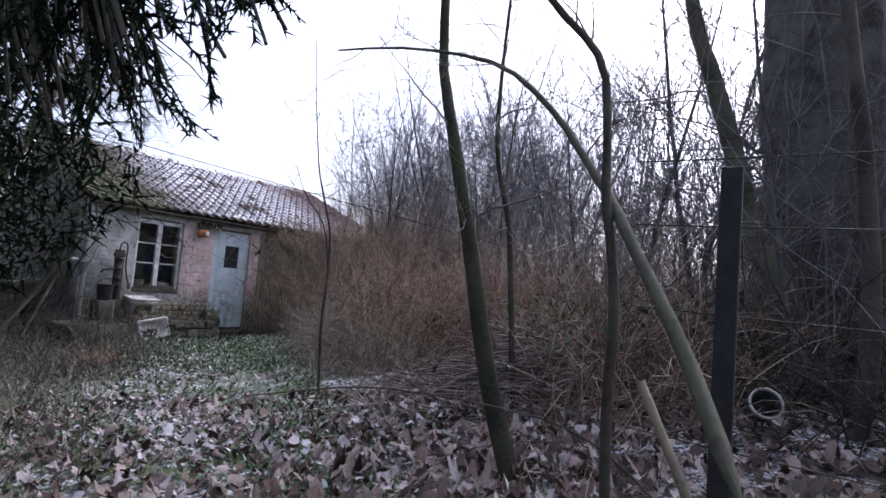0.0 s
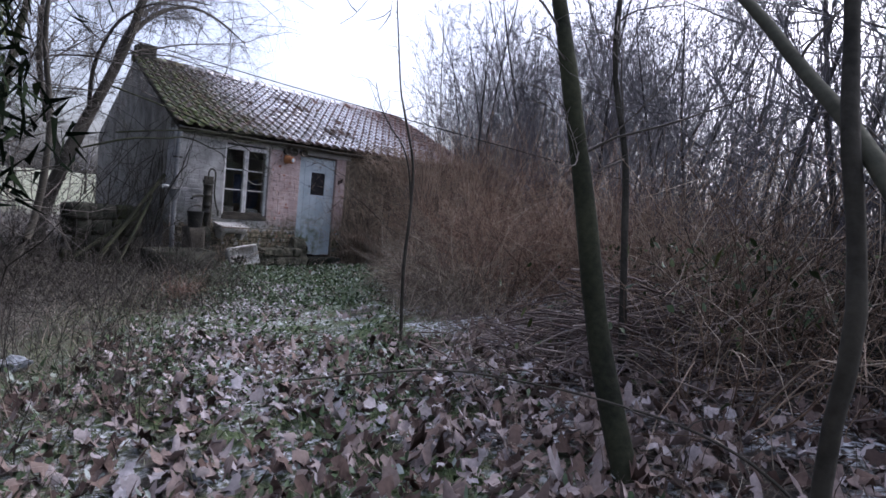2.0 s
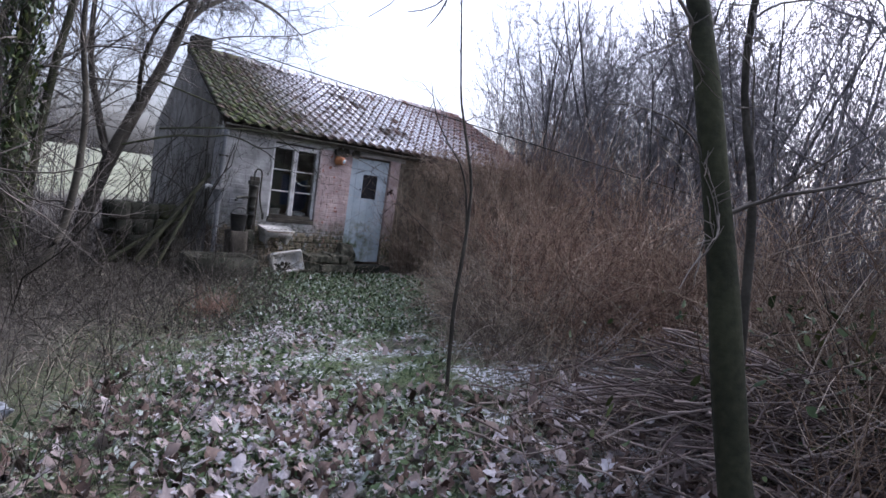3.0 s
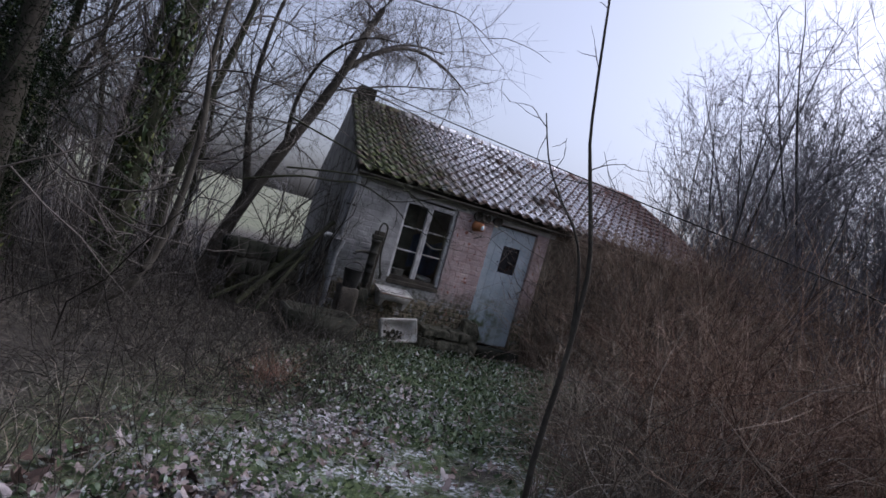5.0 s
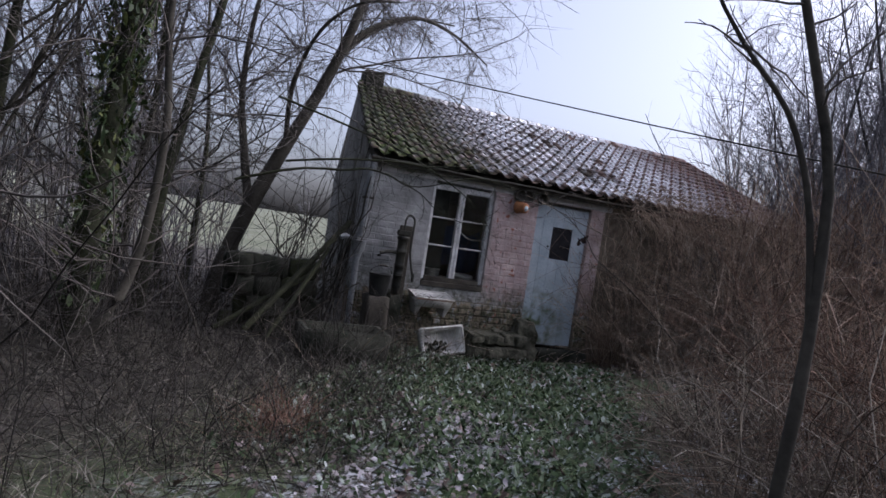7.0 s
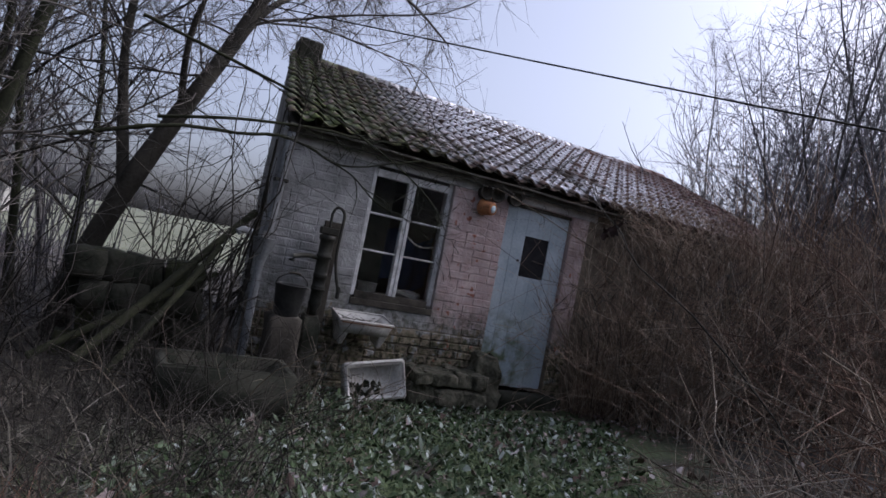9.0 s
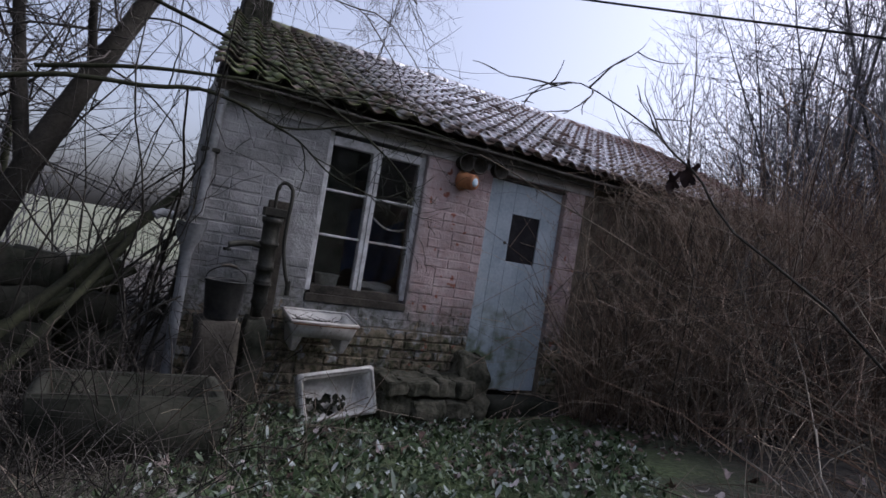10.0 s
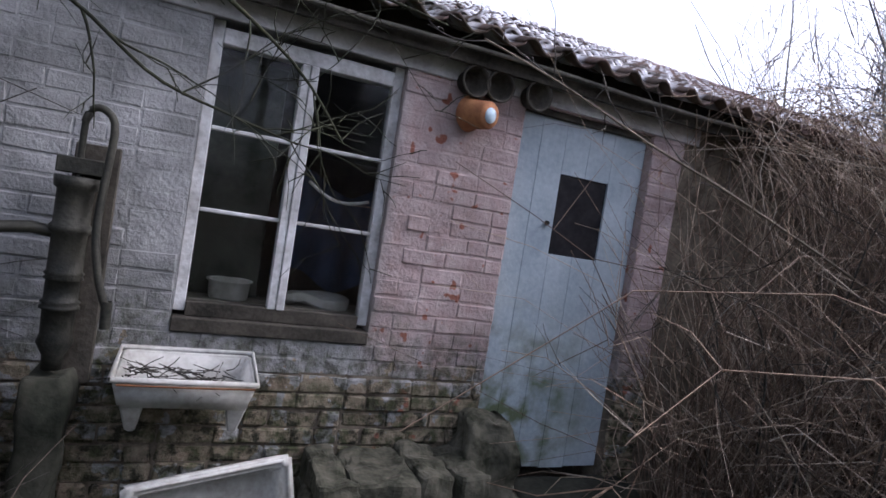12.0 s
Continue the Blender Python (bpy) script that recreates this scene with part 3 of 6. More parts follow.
# door
door_1 = empty("door_1")
tagged(door_1, "pale blue plank door, weathered and mossy, with a dark square pane", "door", kind="structure")
pane = (0.31, 0.635, 1.255, 1.70)
edges = [0.012, 0.15, 0.31, 0.47, 0.635, 0.86]
for i, (a, c) in enumerate(zip(edges, edges[1:])):
    foot = 0.055 + 0.012 * (i % 2) - 0.02 * (i == 3)
    if i in (2, 3):
        boxed("plank", (a + 0.0012, 0.055, foot), (c - 0.0004, 0.085, pane[2]), DOOR_BLUE, door_1, "", 0.0015)
        boxed("plank", (a + 0.0012, 0.055, pane[3]), (c - 0.0004, 0.085, 1.99), DOOR_BLUE, door_1, "", 0.0015)
    else:
        boxed("plank", (a + 0.0012, 0.055, foot), (c - 0.0004, 0.085, 1.99), DOOR_BLUE, door_1, "", 0.0015)
boxed("pane", (pane[0] - 0.004, 0.068, pane[2]), (pane[1] + 0.004, 0.074, pane[3]), material("grimy dark glass", (0.012, 0.012, 0.014), (0.03, 0.028, 0.03), 8, 0.25, 0, 40, True), door_1, "grimy dark pane", 0)
boxed("door_head", (0.0, 0.03, 1.985), (0.87, 0.09, 2.02), WOOD_DARK, door_1)
turned("door_knob", [(0, 0.03), (0.012, 0.028), (0.015, 0.015), (0.006, 0.008), (0.006, 0)], IRON, door_1, "black iron knob", 10, pose(0.26, 0.055, 1.42, 90, 0, 0))

# roof: eave board, cable strip, ridge and tiles
SLOPE = math.atan2(RIDGE_Z - EAVE_Z, RIDGE_Y - EAVE_Y)
LENGTH = math.hypot(RIDGE_Z - EAVE_Z, RIDGE_Y - EAVE_Y)
roof = empty("roof")
tagged(roof, "clay pantile roof with moss at the gable and frost in its troughs", "roof", kind="structure")
bm = bmesh.new()
sheet = [(EAVE_Y + 0.03, EAVE_Z - 0.055), (RIDGE_Y, RIDGE_Z - 0.045), (2 * RIDGE_Y - EAVE_Y, EAVE_Z - 0.05), (2 * RIDGE_Y - EAVE_Y, EAVE_Z - 0.08), (RIDGE_Y, RIDGE_Z - 0.08), (EAVE_Y + 0.03, EAVE_Z - 0.085)]
one = [bm.verts.new((ROOF_L + 0.02 + SKEW * (y - EAVE_Y), y, z)) for y, z in sheet]
two = [bm.verts.new((FAR_RIGHT + 0.3, y, z)) for y, z in sheet]
bm.faces.new(one)
bm.faces.new(two[::-1])
for i in range(6):
    bm.faces.new((one[i], two[i], two[(i + 1) % 6], one[(i + 1) % 6]))
bmesh.ops.recalc_face_normals(bm, faces=bm.faces)
bm_part("roof_boarding", bm, WOOD_DARK, roof)
boxed("fascia", (ROOF_L + 0.04, EAVE_Y + 0.035, EAVE_Z - 0.115), (FAR_RIGHT, EAVE_Y + 0.06, EAVE_Z - 0.06), WOOD_DARK, roof)
rod("eave_cable", [(ROOF_L + 0.04 + 0.5 * i, EAVE_Y - 0.008, EAVE_Z - 0.055 + 0.008 * math.sin(i * 1.7)) for i in range(12)], 0.011, WOOD_GREY, roof)

ROWS_UP, TILE_W = 14, 0.205
row_len = LENGTH / ROWS_UP


def tile_mesh(name, over=0.06):
    """One S-shaped pantile, lying in x (across) and y (up the slope)."""
    xs = np.linspace(0, 1, 9)
    prof = 0.032 * np.sin(xs * 2 * np.pi * 0.98 + 0.25) * np.where(xs < 0.5, 1.1, 0.75)
    y0, y1 = -over, row_len
    v = []
    for y, lift in ((y0, 0.032), (y1, 0.0)):
        for top in (0.013, 0.0):
            v += [(x * (TILE_W + 0.012), y, p + lift + top) for x, p in zip(xs, prof)]
    f = []
    for i in range(8):
        f += [(i, i + 1, 18 + i + 1, 18 + i), (9 + i + 1, 9 + i, 27 + i, 27 + i + 1), (i + 1, i, 9 + i, 9 + i + 1)]
    f += [(0, 18, 27, 9), (8, 17, 35, 26)]
    return mesh_np(name, np.array(v), np.array(f), TILE, True)


tile_shapes = [tile_mesh("tile")]
columns = int((FAR_RIGHT + 0.28 - ROOF_L) / TILE_W)
roof_turn = Matrix.Translation((ROOF_L, EAVE_Y, EAVE_Z)) @ Matrix.Rotation(SLOPE, 4, "X")
singles, rest_pieces = [], []
tv = np.array([v.co[:] for v in tile_shapes[0].vertices])
tf = np.array([p.vertices[:] for p in tile_shapes[0].polygons])
tile_rng = random.Random(3)
for c in range(columns):
    for r in range(ROWS_UP):
        aslant = SKEW * (RIDGE_Y - EAVE_Y) * r / ROWS_UP * max(0.0, 1 - c * TILE_W / 4.0)
        m = roof_turn @ pose(c * TILE_W + aslant + tile_rng.uniform(-0.006, 0.006), r * row_len + tile_rng.uniform(-0.012, 0.012), tile_rng.uniform(0, 0.008), tile_rng.uniform(-1.2, 1.2), tile_rng.uniform(-1.5, 1.5), tile_rng.uniform(-1.6, 1.6))
        if c < 21:
            singles.append(m)
        else:
            a = np.array(m)
            rest_pieces.append((tv @ a[:3, :3].T + a[:3, 3], tf))
rv, rf = joined(rest_pieces)
rest = part("far_tiles", mesh_np("far_tiles", rv, rf, TILE, True), roof)
rest["kind"] = "stuff"
ridge_l = ROOF_L + SKEW * (RIDGE_Y - EAVE_Y)
for i in range(int((FAR_RIGHT + 0.28 - ridge_l) / 0.33)):
    x = ridge_l + i * 0.33
    ob = turned("ridge_tile", [(0.085, 0), (0.105, 0.003), (0.098, 0.36), (0.08, 0.36)], TILE, roof, "", 12, pose(x, RIDGE_Y, RIDGE_Z - 0.015, 0, 90, 0))
chimney = boxed("chimney", (ridge_l + 0.06, RIDGE_Y - 0.16, RIDGE_Z - 0.15), (ridge_l + 0.40, RIDGE_Y + 0.2, RIDGE_Z + 0.26), CONCRETE_SHADED, roof, "stumpy mossy brick chimney", 0.02)

# bricks of the front
bh, bl = 0.0815, 0.225
brick_shapes = {}


def brick_mesh(length, soft, variant):
    """One worn brick with uneven arrises; a few variants of each length."""
    key = (round(length, 2), soft, variant)
    if key not in brick_shapes:
        bm = bmesh.new()
        box(bm, (0, 0, 0), (length, 0.03, bh - 0.008))
        bmesh.ops.bevel(bm, geom=bm.edges[:], offset=0.009 if soft else 0.005, segments=1, affect="EDGES")
        chip = random.Random(int(length * 1000) + 31 * variant + soft)
        rough = 0.0045 if soft else 0.0024
        for v in bm.verts:
            v.co += Vector((chip.gauss(0, rough), chip.gauss(0, rough * 0.45), chip.gauss(0, rough * 0.8)))
        me = bpy.data.meshes.new("brick")
        bm.to_mesh(me)
        bm.free()
        me.materials.append(BRICK)
        brick_shapes[key] = me
    return brick_shapes[key]


brick_places = []
brick_rng = random.Random(5)
z, course = -0.12, 0
while z < TOP - 0.10:
    spans = [(WL, WR)]
    for x0, x1, z0, z1 in ((WIN[0], WIN[1], WIN[2] - 0.06, WIN[3]), (DOOR[0], DOOR[1], -1, DOOR[3])):
        cut = []
        for s0, s1 in spans:
            if z + bh > z0 + 0.02 and z < z1 - 0.02 and s0 < x1 and s1 > x0:
                cut += [(s0, x0), (x1, s1)]
            else:
                cut.append((s0, s1))
        spans = cut
    for s0, s1 in spans:
        x = s0 - (bl / 2 if course % 2 else 0)
        while x < s1 - 0.01:
            span = bl if brick_rng.random() < 0.68 else bl / 2
            a0, a1 = max(x, s0), min(x + span, s1)
            if a1 - a0 > 0.045:
                low = z < 0.52
                gap = 0.008 if low else 0.001
                brick_places.append((a0 + gap / 2, z, round(a1 - a0 - gap, 2)))
            x += span
    z += bh
    course += 1


# ---- plants ----
def tree_meshes(seed, height, r0, lean=(0, 0, 0), branches=14, twigs=6, fine=5, bark=BARK, twig_mat=TWIG, spread=0.55, first=0.3, droop=-0.02, fine2=0, thin=1.0):
    """Trunk and crown meshes of one bare tree standing at the origin."""
    global rng
    keep, rng = rng, np.random.default_rng(seed)
    trunk = grow([(0, 0, -0.15)], [(lean[0], lean[1], 1)], [height], 12, np.array(lean) * 0.06, 0.05)
    tr = np.linspace(1, 0.12, 13)[None] * r0
    tr[0, 0] *= 1.35
    tm = mesh_np("trunk", *tubes(trunk, tr, 9), bark, True)
    p1, d1, t1 = sprout(trunk, branches, first, 0.98, spread, 0.35)
    l1 = height * (0.55 - 0.38 * t1) * rng.uniform(0.7, 1.2, len(t1))
    b1 = grow(p1, d1, l1, 6, (0, 0, 0.10), 0.17)
    pieces = [tubes(b1, taper(len(b1), 7, r0 * 0.36 * (1.15 - t1), 0.25), 5 if r0 > 0.11 else 3)]
    p2, d2, t2 = sprout(b1, twigs, 0.2, 1.0, 0.5, 0.15)
    l2 = np.repeat(l1, twigs) * (0.6 - 0.35 * t2) * rng.uniform(0.6, 1.2, len(t2))
    b2 = grow(p2, d2, l2, 3, (0, 0, droop), 0.16)
    pieces.append(tubes(b2, taper(len(b2), 4, np.clip(l2 * 0.009, 0.003, 0.02) * thin, 0.4), 3))
    if fine:
        p3, d3, t3 = sprout(b2, fine, 0.15, 1.0, 0.5, 0.1)
        l3 = np.repeat(l2, fine) * (0.55 - 0.25 * t3) * rng.uniform(0.5, 1.3, len(t3))
        b3 = grow(p3, d3, l3, 2, (0, 0, droop * 2), 0.2)
        pieces.append(tubes(b3, taper(len(b3), 3, np.clip(l3 * 0.008, 0.0022, 0.008) * thin, 0.45), 3))
        if fine2:
            p4, d4, t4 = sprout(b3, fine2, 0.1, 1.0, 0.5, 0.05)
            l4 = np.repeat(l3, fine2) * rng.uniform(0.3, 0.7, len(t4))
            b4 = grow(p4, d4, l4, 2, (0, 0, droop * 2), 0.15)
            pieces.append(tubes(b4, taper(len(b4), 3, np.full(len(l4), 0.0022 * thin), 0.6), 3))
    cm = mesh_np("crown", *joined(pieces), twig_mat, False)
    rng = keep
    return tm, cm


def plant_tree(meshes, at, turn=0.0, scale=1.0, name="tree", label="", category="tree", group=""):
    x, y = at[0], at[1]
    z = at[2] if len(at) > 2 else float(ground_z(x, y))
    ob = empty(name, (x, y, z))
    ob.rotation_euler = (0, 0, turn)
    ob.scale = (scale, scale, scale)
    part("trunk", meshes[0], ob)
    part("crown", meshes[1], ob)
    return tagged(ob, label, category, group)


def stuff(name, v, f, mat, label, category):
    ob = new(name, mesh_np(name, v, f, mat))
    return tagged(ob, label, category, kind="stuff")


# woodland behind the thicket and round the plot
wood = [tree_meshes(20 + i, h, r, (rng.uniform(-0.12, 0.12), rng.uniform(-0.12, 0.12), 0), 18, 7, 5, BARK_WOOD, TWIG_HAZED, 0.5, 0.10, 0.05, 0, 0.95) for i, (h, r) in enumerate(((7.5, 0.042), (9, 0.055), (6, 0.034), (10, 0.062), (8, 0.042)))]
wood_rng = random.Random(11)


def wood_tree(x, y, i, scale):
    plant_tree(wood[i % 5], (x, y), wood_rng.uniform(0, 6.28), scale, "bare_tree", "slender bare woodland tree with grey winter twigs", "tree", "bare trees of the wood")


i = 0
for k in range(32):
    u, w = wood_rng.uniform(1.5, 17), wood_rng.uniform(4.6, 15)
    x, y = START[0] + AHEAD[0] * u + RIGHT[0] * w, START[1] + AHEAD[1] * u + RIGHT[1] * w
    if y > -1.6 and x < 10.5:
        continue
    wood_tree(x, y, i, wood_rng.uniform(0.55, 0.95))
    i += 1
for k in range(38):
    a, d = wood_rng.uniform(8, 39.5), wood_rng.uniform(11.5, 21)
    x, y = -4.2 + d * math.cos(math.radians(a)), -7.0 + d * math.sin(math.radians(a))
    wood_tree(x, y, i, wood_rng.uniform(0.85, 1.15) * (1.0 if a < 33 else 1.0 - 0.05 * (a - 33)) * d / 16)
    i += 1
for k in range(15):
    x, y = wood_rng.uniform(-17, -4.2), wood_rng.uniform(1.5, 14)
    wood_tree(x, y, i, wood_rng.uniform(0.6, 1.0))
    i += 1
dark_wood = [tree_meshes(70 + k, h, r, (rng.uniform(-0.15, 0.15), rng.uniform(-0.15, 0.15), 0), 20, 7, 5, BARK_MOSSY, BARK, 0.5, 0.14, 0.03, 0, 0.85) for k, (h, r) in enumerate(((6.5, 0.07), (7.5, 0.085), (5.5, 0.05)))]
for k, (x, y, size) in enumerate(((-5.3, 2.6, 1.0), (-6.4, 0.6, 0.9), (-7.4, 2.2, 1.0), (-4.7, 3.6, 0.9), (-6.9, -0.9, 1.0), (-8.4, 0.2, 1.1), (-5.9, 4.4, 1.0), (-7.9, -2.3, 1.1), (-8.9, -4.2, 1.0), (-4.4, 5.4, 1.0), (-5.5, 1.2, 0.7))):
    plant_tree(dark_wood[k % 3], (x, y), wood_rng.uniform(0, 6.28), size, "dark_tree", "dark bare tree standing at the wood edge", "tree", "dark trees at the wood edge")
for k in range(14):
    wood_tree(wood_rng.uniform(2.2, 9.5), wood_rng.uniform(-12.0, -7.6), i, wood_rng.uniform(0.6, 0.95))
    i += 1
for x, y, size in ((3.6, -2.6, 0.5), (4.6, -1.6, 0.52), (5.4, -3.2, 0.6), (6.4, -1.9, 0.6), (7.2, -3.6, 0.7), (4.9, -4.2, 0.55), (7.8, -1.2, 0.65), (8.6, -2.6, 0.75)):
    wood_tree(x, y, i, size)
    i += 1
for x, y, size in ((7.5, 2.0, 0.8), (9.0, 3.2, 0.85), (8.3, 1.2, 0.75), (10.4, 3.4, 0.9), (11.0, 5.0, 0.9), (6.6, 0.6, 0.7), (9.6, 0.6, 0.85)):
    wood_tree(x, y, i, size)
    i += 1
for k in range(10):
    u, w = wood_rng.uniform(-2.5, 6.5), wood_rng.uniform(7.0, 13)
    wood_tree(START[0] + AHEAD[0] * u + RIGHT[0] * w, START[1] + AHEAD[1] * u + RIGHT[1] * w, i, wood_rng.uniform(0.6, 0.95))
    i += 1
for k in range(9):
    a = wood_rng.uniform(2.6, 5.2)
    d = wood_rng.uniform(6, 13)
    wood_tree(-7.5 + d * math.cos(a), -11 + d * math.sin(a), i, wood_rng.uniform(0.7, 1.1))
    i += 1

for k in range(12):
    a, d = math.radians(wood_rng.uniform(20, 33)), wood_rng.uniform(10, 15)
    wood_tree(-3 + d * math.cos(a), -4.5 + d * math.sin(a), i, wood_rng.uniform(0.75, 1.0))
    i += 1
for x, y, s in ((-0.1, -11.4, 0.8), (1.9, -8.7, 0.85), (2.7, -7.5, 0.8), (0.7, -8.1, 0.7), (2.2, -10.6, 0.9), (3.4, -9.3, 0.9)):
    wood_tree(x, y, i, s)
    i += 1


# the thicket of brambles on the bank
def thicket(name, count, where, length, label, mat=BRAMBLE, up=1.2, pull=-0.12, radius=0.0032, wander=0.16, segs=6):
    xy = where(count)
    base = np.column_stack([xy, ground_z(xy[:, 0], xy[:, 1]) - 0.03])
    way = rng.normal(0, 0.55, (len(base), 3)) + np.array([0, 0, up])
    ln = rng.uniform(length[0], length[1], len(base)) * (0.85 + 0.32 * np.sin(xy[:, 0] * 2.7 + 1.3 * np.sin(xy[:, 1] * 1.9)) * np.cos(xy[:, 1] * 2.2 + 0.6))
    paths = grow(base, way, ln, segs, (0, 0, pull), wander)
    paths[:, :, 2] = np.maximum(paths[:, :, 2], ground_z(paths[:, :, 0], paths[:, :, 1]) + 0.01)
    u, w = along(paths[..., 0], paths[..., 1]), aside(paths[..., 0], paths[..., 1])
    trod = np.interp(u, (0, 1.9, 3.6, 4.6, 6.5, 10.2), (0, 0.25, 0.77, 0.4, 0.08, 0))
    clear = ~((np.abs(w - trod) < 0.5) & (u < 10.2)).any(axis=1)
    paths, base = paths[clear], base[clear]
    r = radius * rng.uniform(0.6, 1.6, len(base))
    pieces = [tubes(paths, taper(len(base), segs + 1, r, 0.4), 3)]
    p2, d2, t2 = sprout(paths, 2, 0.3, 0.95, 0.55, 0.1)
    b2 = grow(p2, d2, rng.uniform(0.15, 0.5, len(p2)), 2, (0, 0, pull * 0.7), 0.2)
    pieces.append(tubes(b2, taper(len(p2), 3, np.repeat(r, 2) * 0.5, 0.5), 3))
    return stuff(name, *joined(pieces), mat, label, "bramble")


def patch(u0, u1, w0, w1):
    def inner(n):
        u, w = rng.uniform(u0, u1, n), rng.uniform(w0, w1, n)
        return START + np.outer(u, AHEAD) + np.outer(w, RIGHT)
    return inner


def rect(x0, x1, y0, y1):
    return lambda n: np.column_stack([rng.uniform(x0, x1, n), rng.uniform(y0, y1, n)])


thicket("bramble_thicket", 1500, rect(1.3, 6.5, -1.7, -0.05), (1.6, 3.4), "reddish brown bramble thicket climbing the cottage front", CREEPER, up=2.4, pull=-0.13, wander=0.26)
thicket("bramble_thicket", 1900, patch(6.7, 10.3, 1.9, 4.8), (1.2, 2.6), "dense reddish brown bramble thicket beside the path", BRAMBLE_RED, up=2.0, wander=0.24)
thicket("bramble_thicket", 1500, patch(4.4, 7.5, 3.0, 6.0), (1.0, 2.4), "tangled brown bramble thicket on the bank", up=1.8, wander=0.24)
thicket("far_wood", 1400, patch(-2, 22, 8.5, 20), (3.5, 8.0), "grey mass of distant bare trunks and twigs", TWIG_HAZED, 4, 0.0, 0.012, 0.1)
thicket("far_wood", 220, rect(-24, -5, 7, 18), (3.0, 7.0), "grey mass of distant bare trunks and twigs", TWIG_HAZED, 4, 0.0, 0.018, 0.1)
thicket("wood_scrub", 700, patch(1.0, 14, 4.2, 9), (1.5, 3.6), "grey brown scrub under the bare trees", TWIG_HAZED, 3, -0.02, 0.006, 0.14)
thicket("tall_brambles", 520, rect(2.0, 7.5, -2.6, -0.3), (2.2, 3.6), "tall reddish brown stems rising before the roof", up=5.5, pull=-0.03, radius=0.0045, wander=0.1)
thicket("creeper_mass", 1800, rect(1.12, 6.0, -0.45, -0.02), (1.8, 3.3), "dry reddish creepers covering the wall beside the door", CREEPER, up=3.5, pull=-0.06, wander=0.26)
thicket("pale_canes", 260, patch(6.5, 10.2, 1.2, 2.5), (0.8, 1.9), "pale arching bramble canes before the thicket", STRAW, 1.6, -0.18, 0.0042)
thicket("pale_canes", 330, rect(1.2, 4.5, -2.2, -0.4), (1.2, 2.6), "pale bare canes among the creepers", STRAW, 2.4, -0.1, 0.0055)
thicket("bramble_edge", 560, patch(6.6, 10.0, 1.0, 1.9), (0.5, 1.5), "straw-coloured bramble stems edging the path", STRAW, 1.5, -0.22)

n = 1700
hx = rng.uniform(1.25, 6.2, n)
hang_base = np.column_stack([hx, rng.uniform(-0.30, 0.15, n), 2.12 + rng.uniform(-0.15, 0.30, n)])
hang = grow(hang_base, np.column_stack([rng.normal(-0.1, 0.5, n), rng.uniform(-1.2, -0.3, n), rng.uniform(-0.2, 0.9, n)]), rng.uniform(0.4, 1.3, n), 6, (0, 0, -0.38), 0.33)
stuff("hanging_creepers", *tubes(hang, taper(n, 7, rng.uniform(0.0018, 0.0036, n), 0.4), 3), CREEPER, "dry brown creepers hanging over the eaves", "creeper")
thicket("tall_brambles", 900, rect(3.2, 7.8, -1.6, -0.1), (2.6, 4.0), "tall reddish brown tangle hiding the roof's end", BRAMBLE_RED, 4.5, -0.05, 0.004, 0.17)


def bent(points, steps=18):
    """A smooth polyline through the given places."""
    p = np.asarray(points, float)
    t = np.linspace(0, len(p) - 1, steps)
    i = np.clip(t.astype(int), 0, len(p) - 2)
    f = (t - i)[:, None]
    a, b, c, d = p[np.maximum(i - 1, 0)], p[i], p[i + 1], p[np.minimum(i + 2, len(p) - 1)]
    return 0.5 * (2 * b + (c - a) * f + (2 * a - 5 * b + 4 * c - d) * f ** 2 + (3 * b - a - 3 * c + d) * f ** 3)


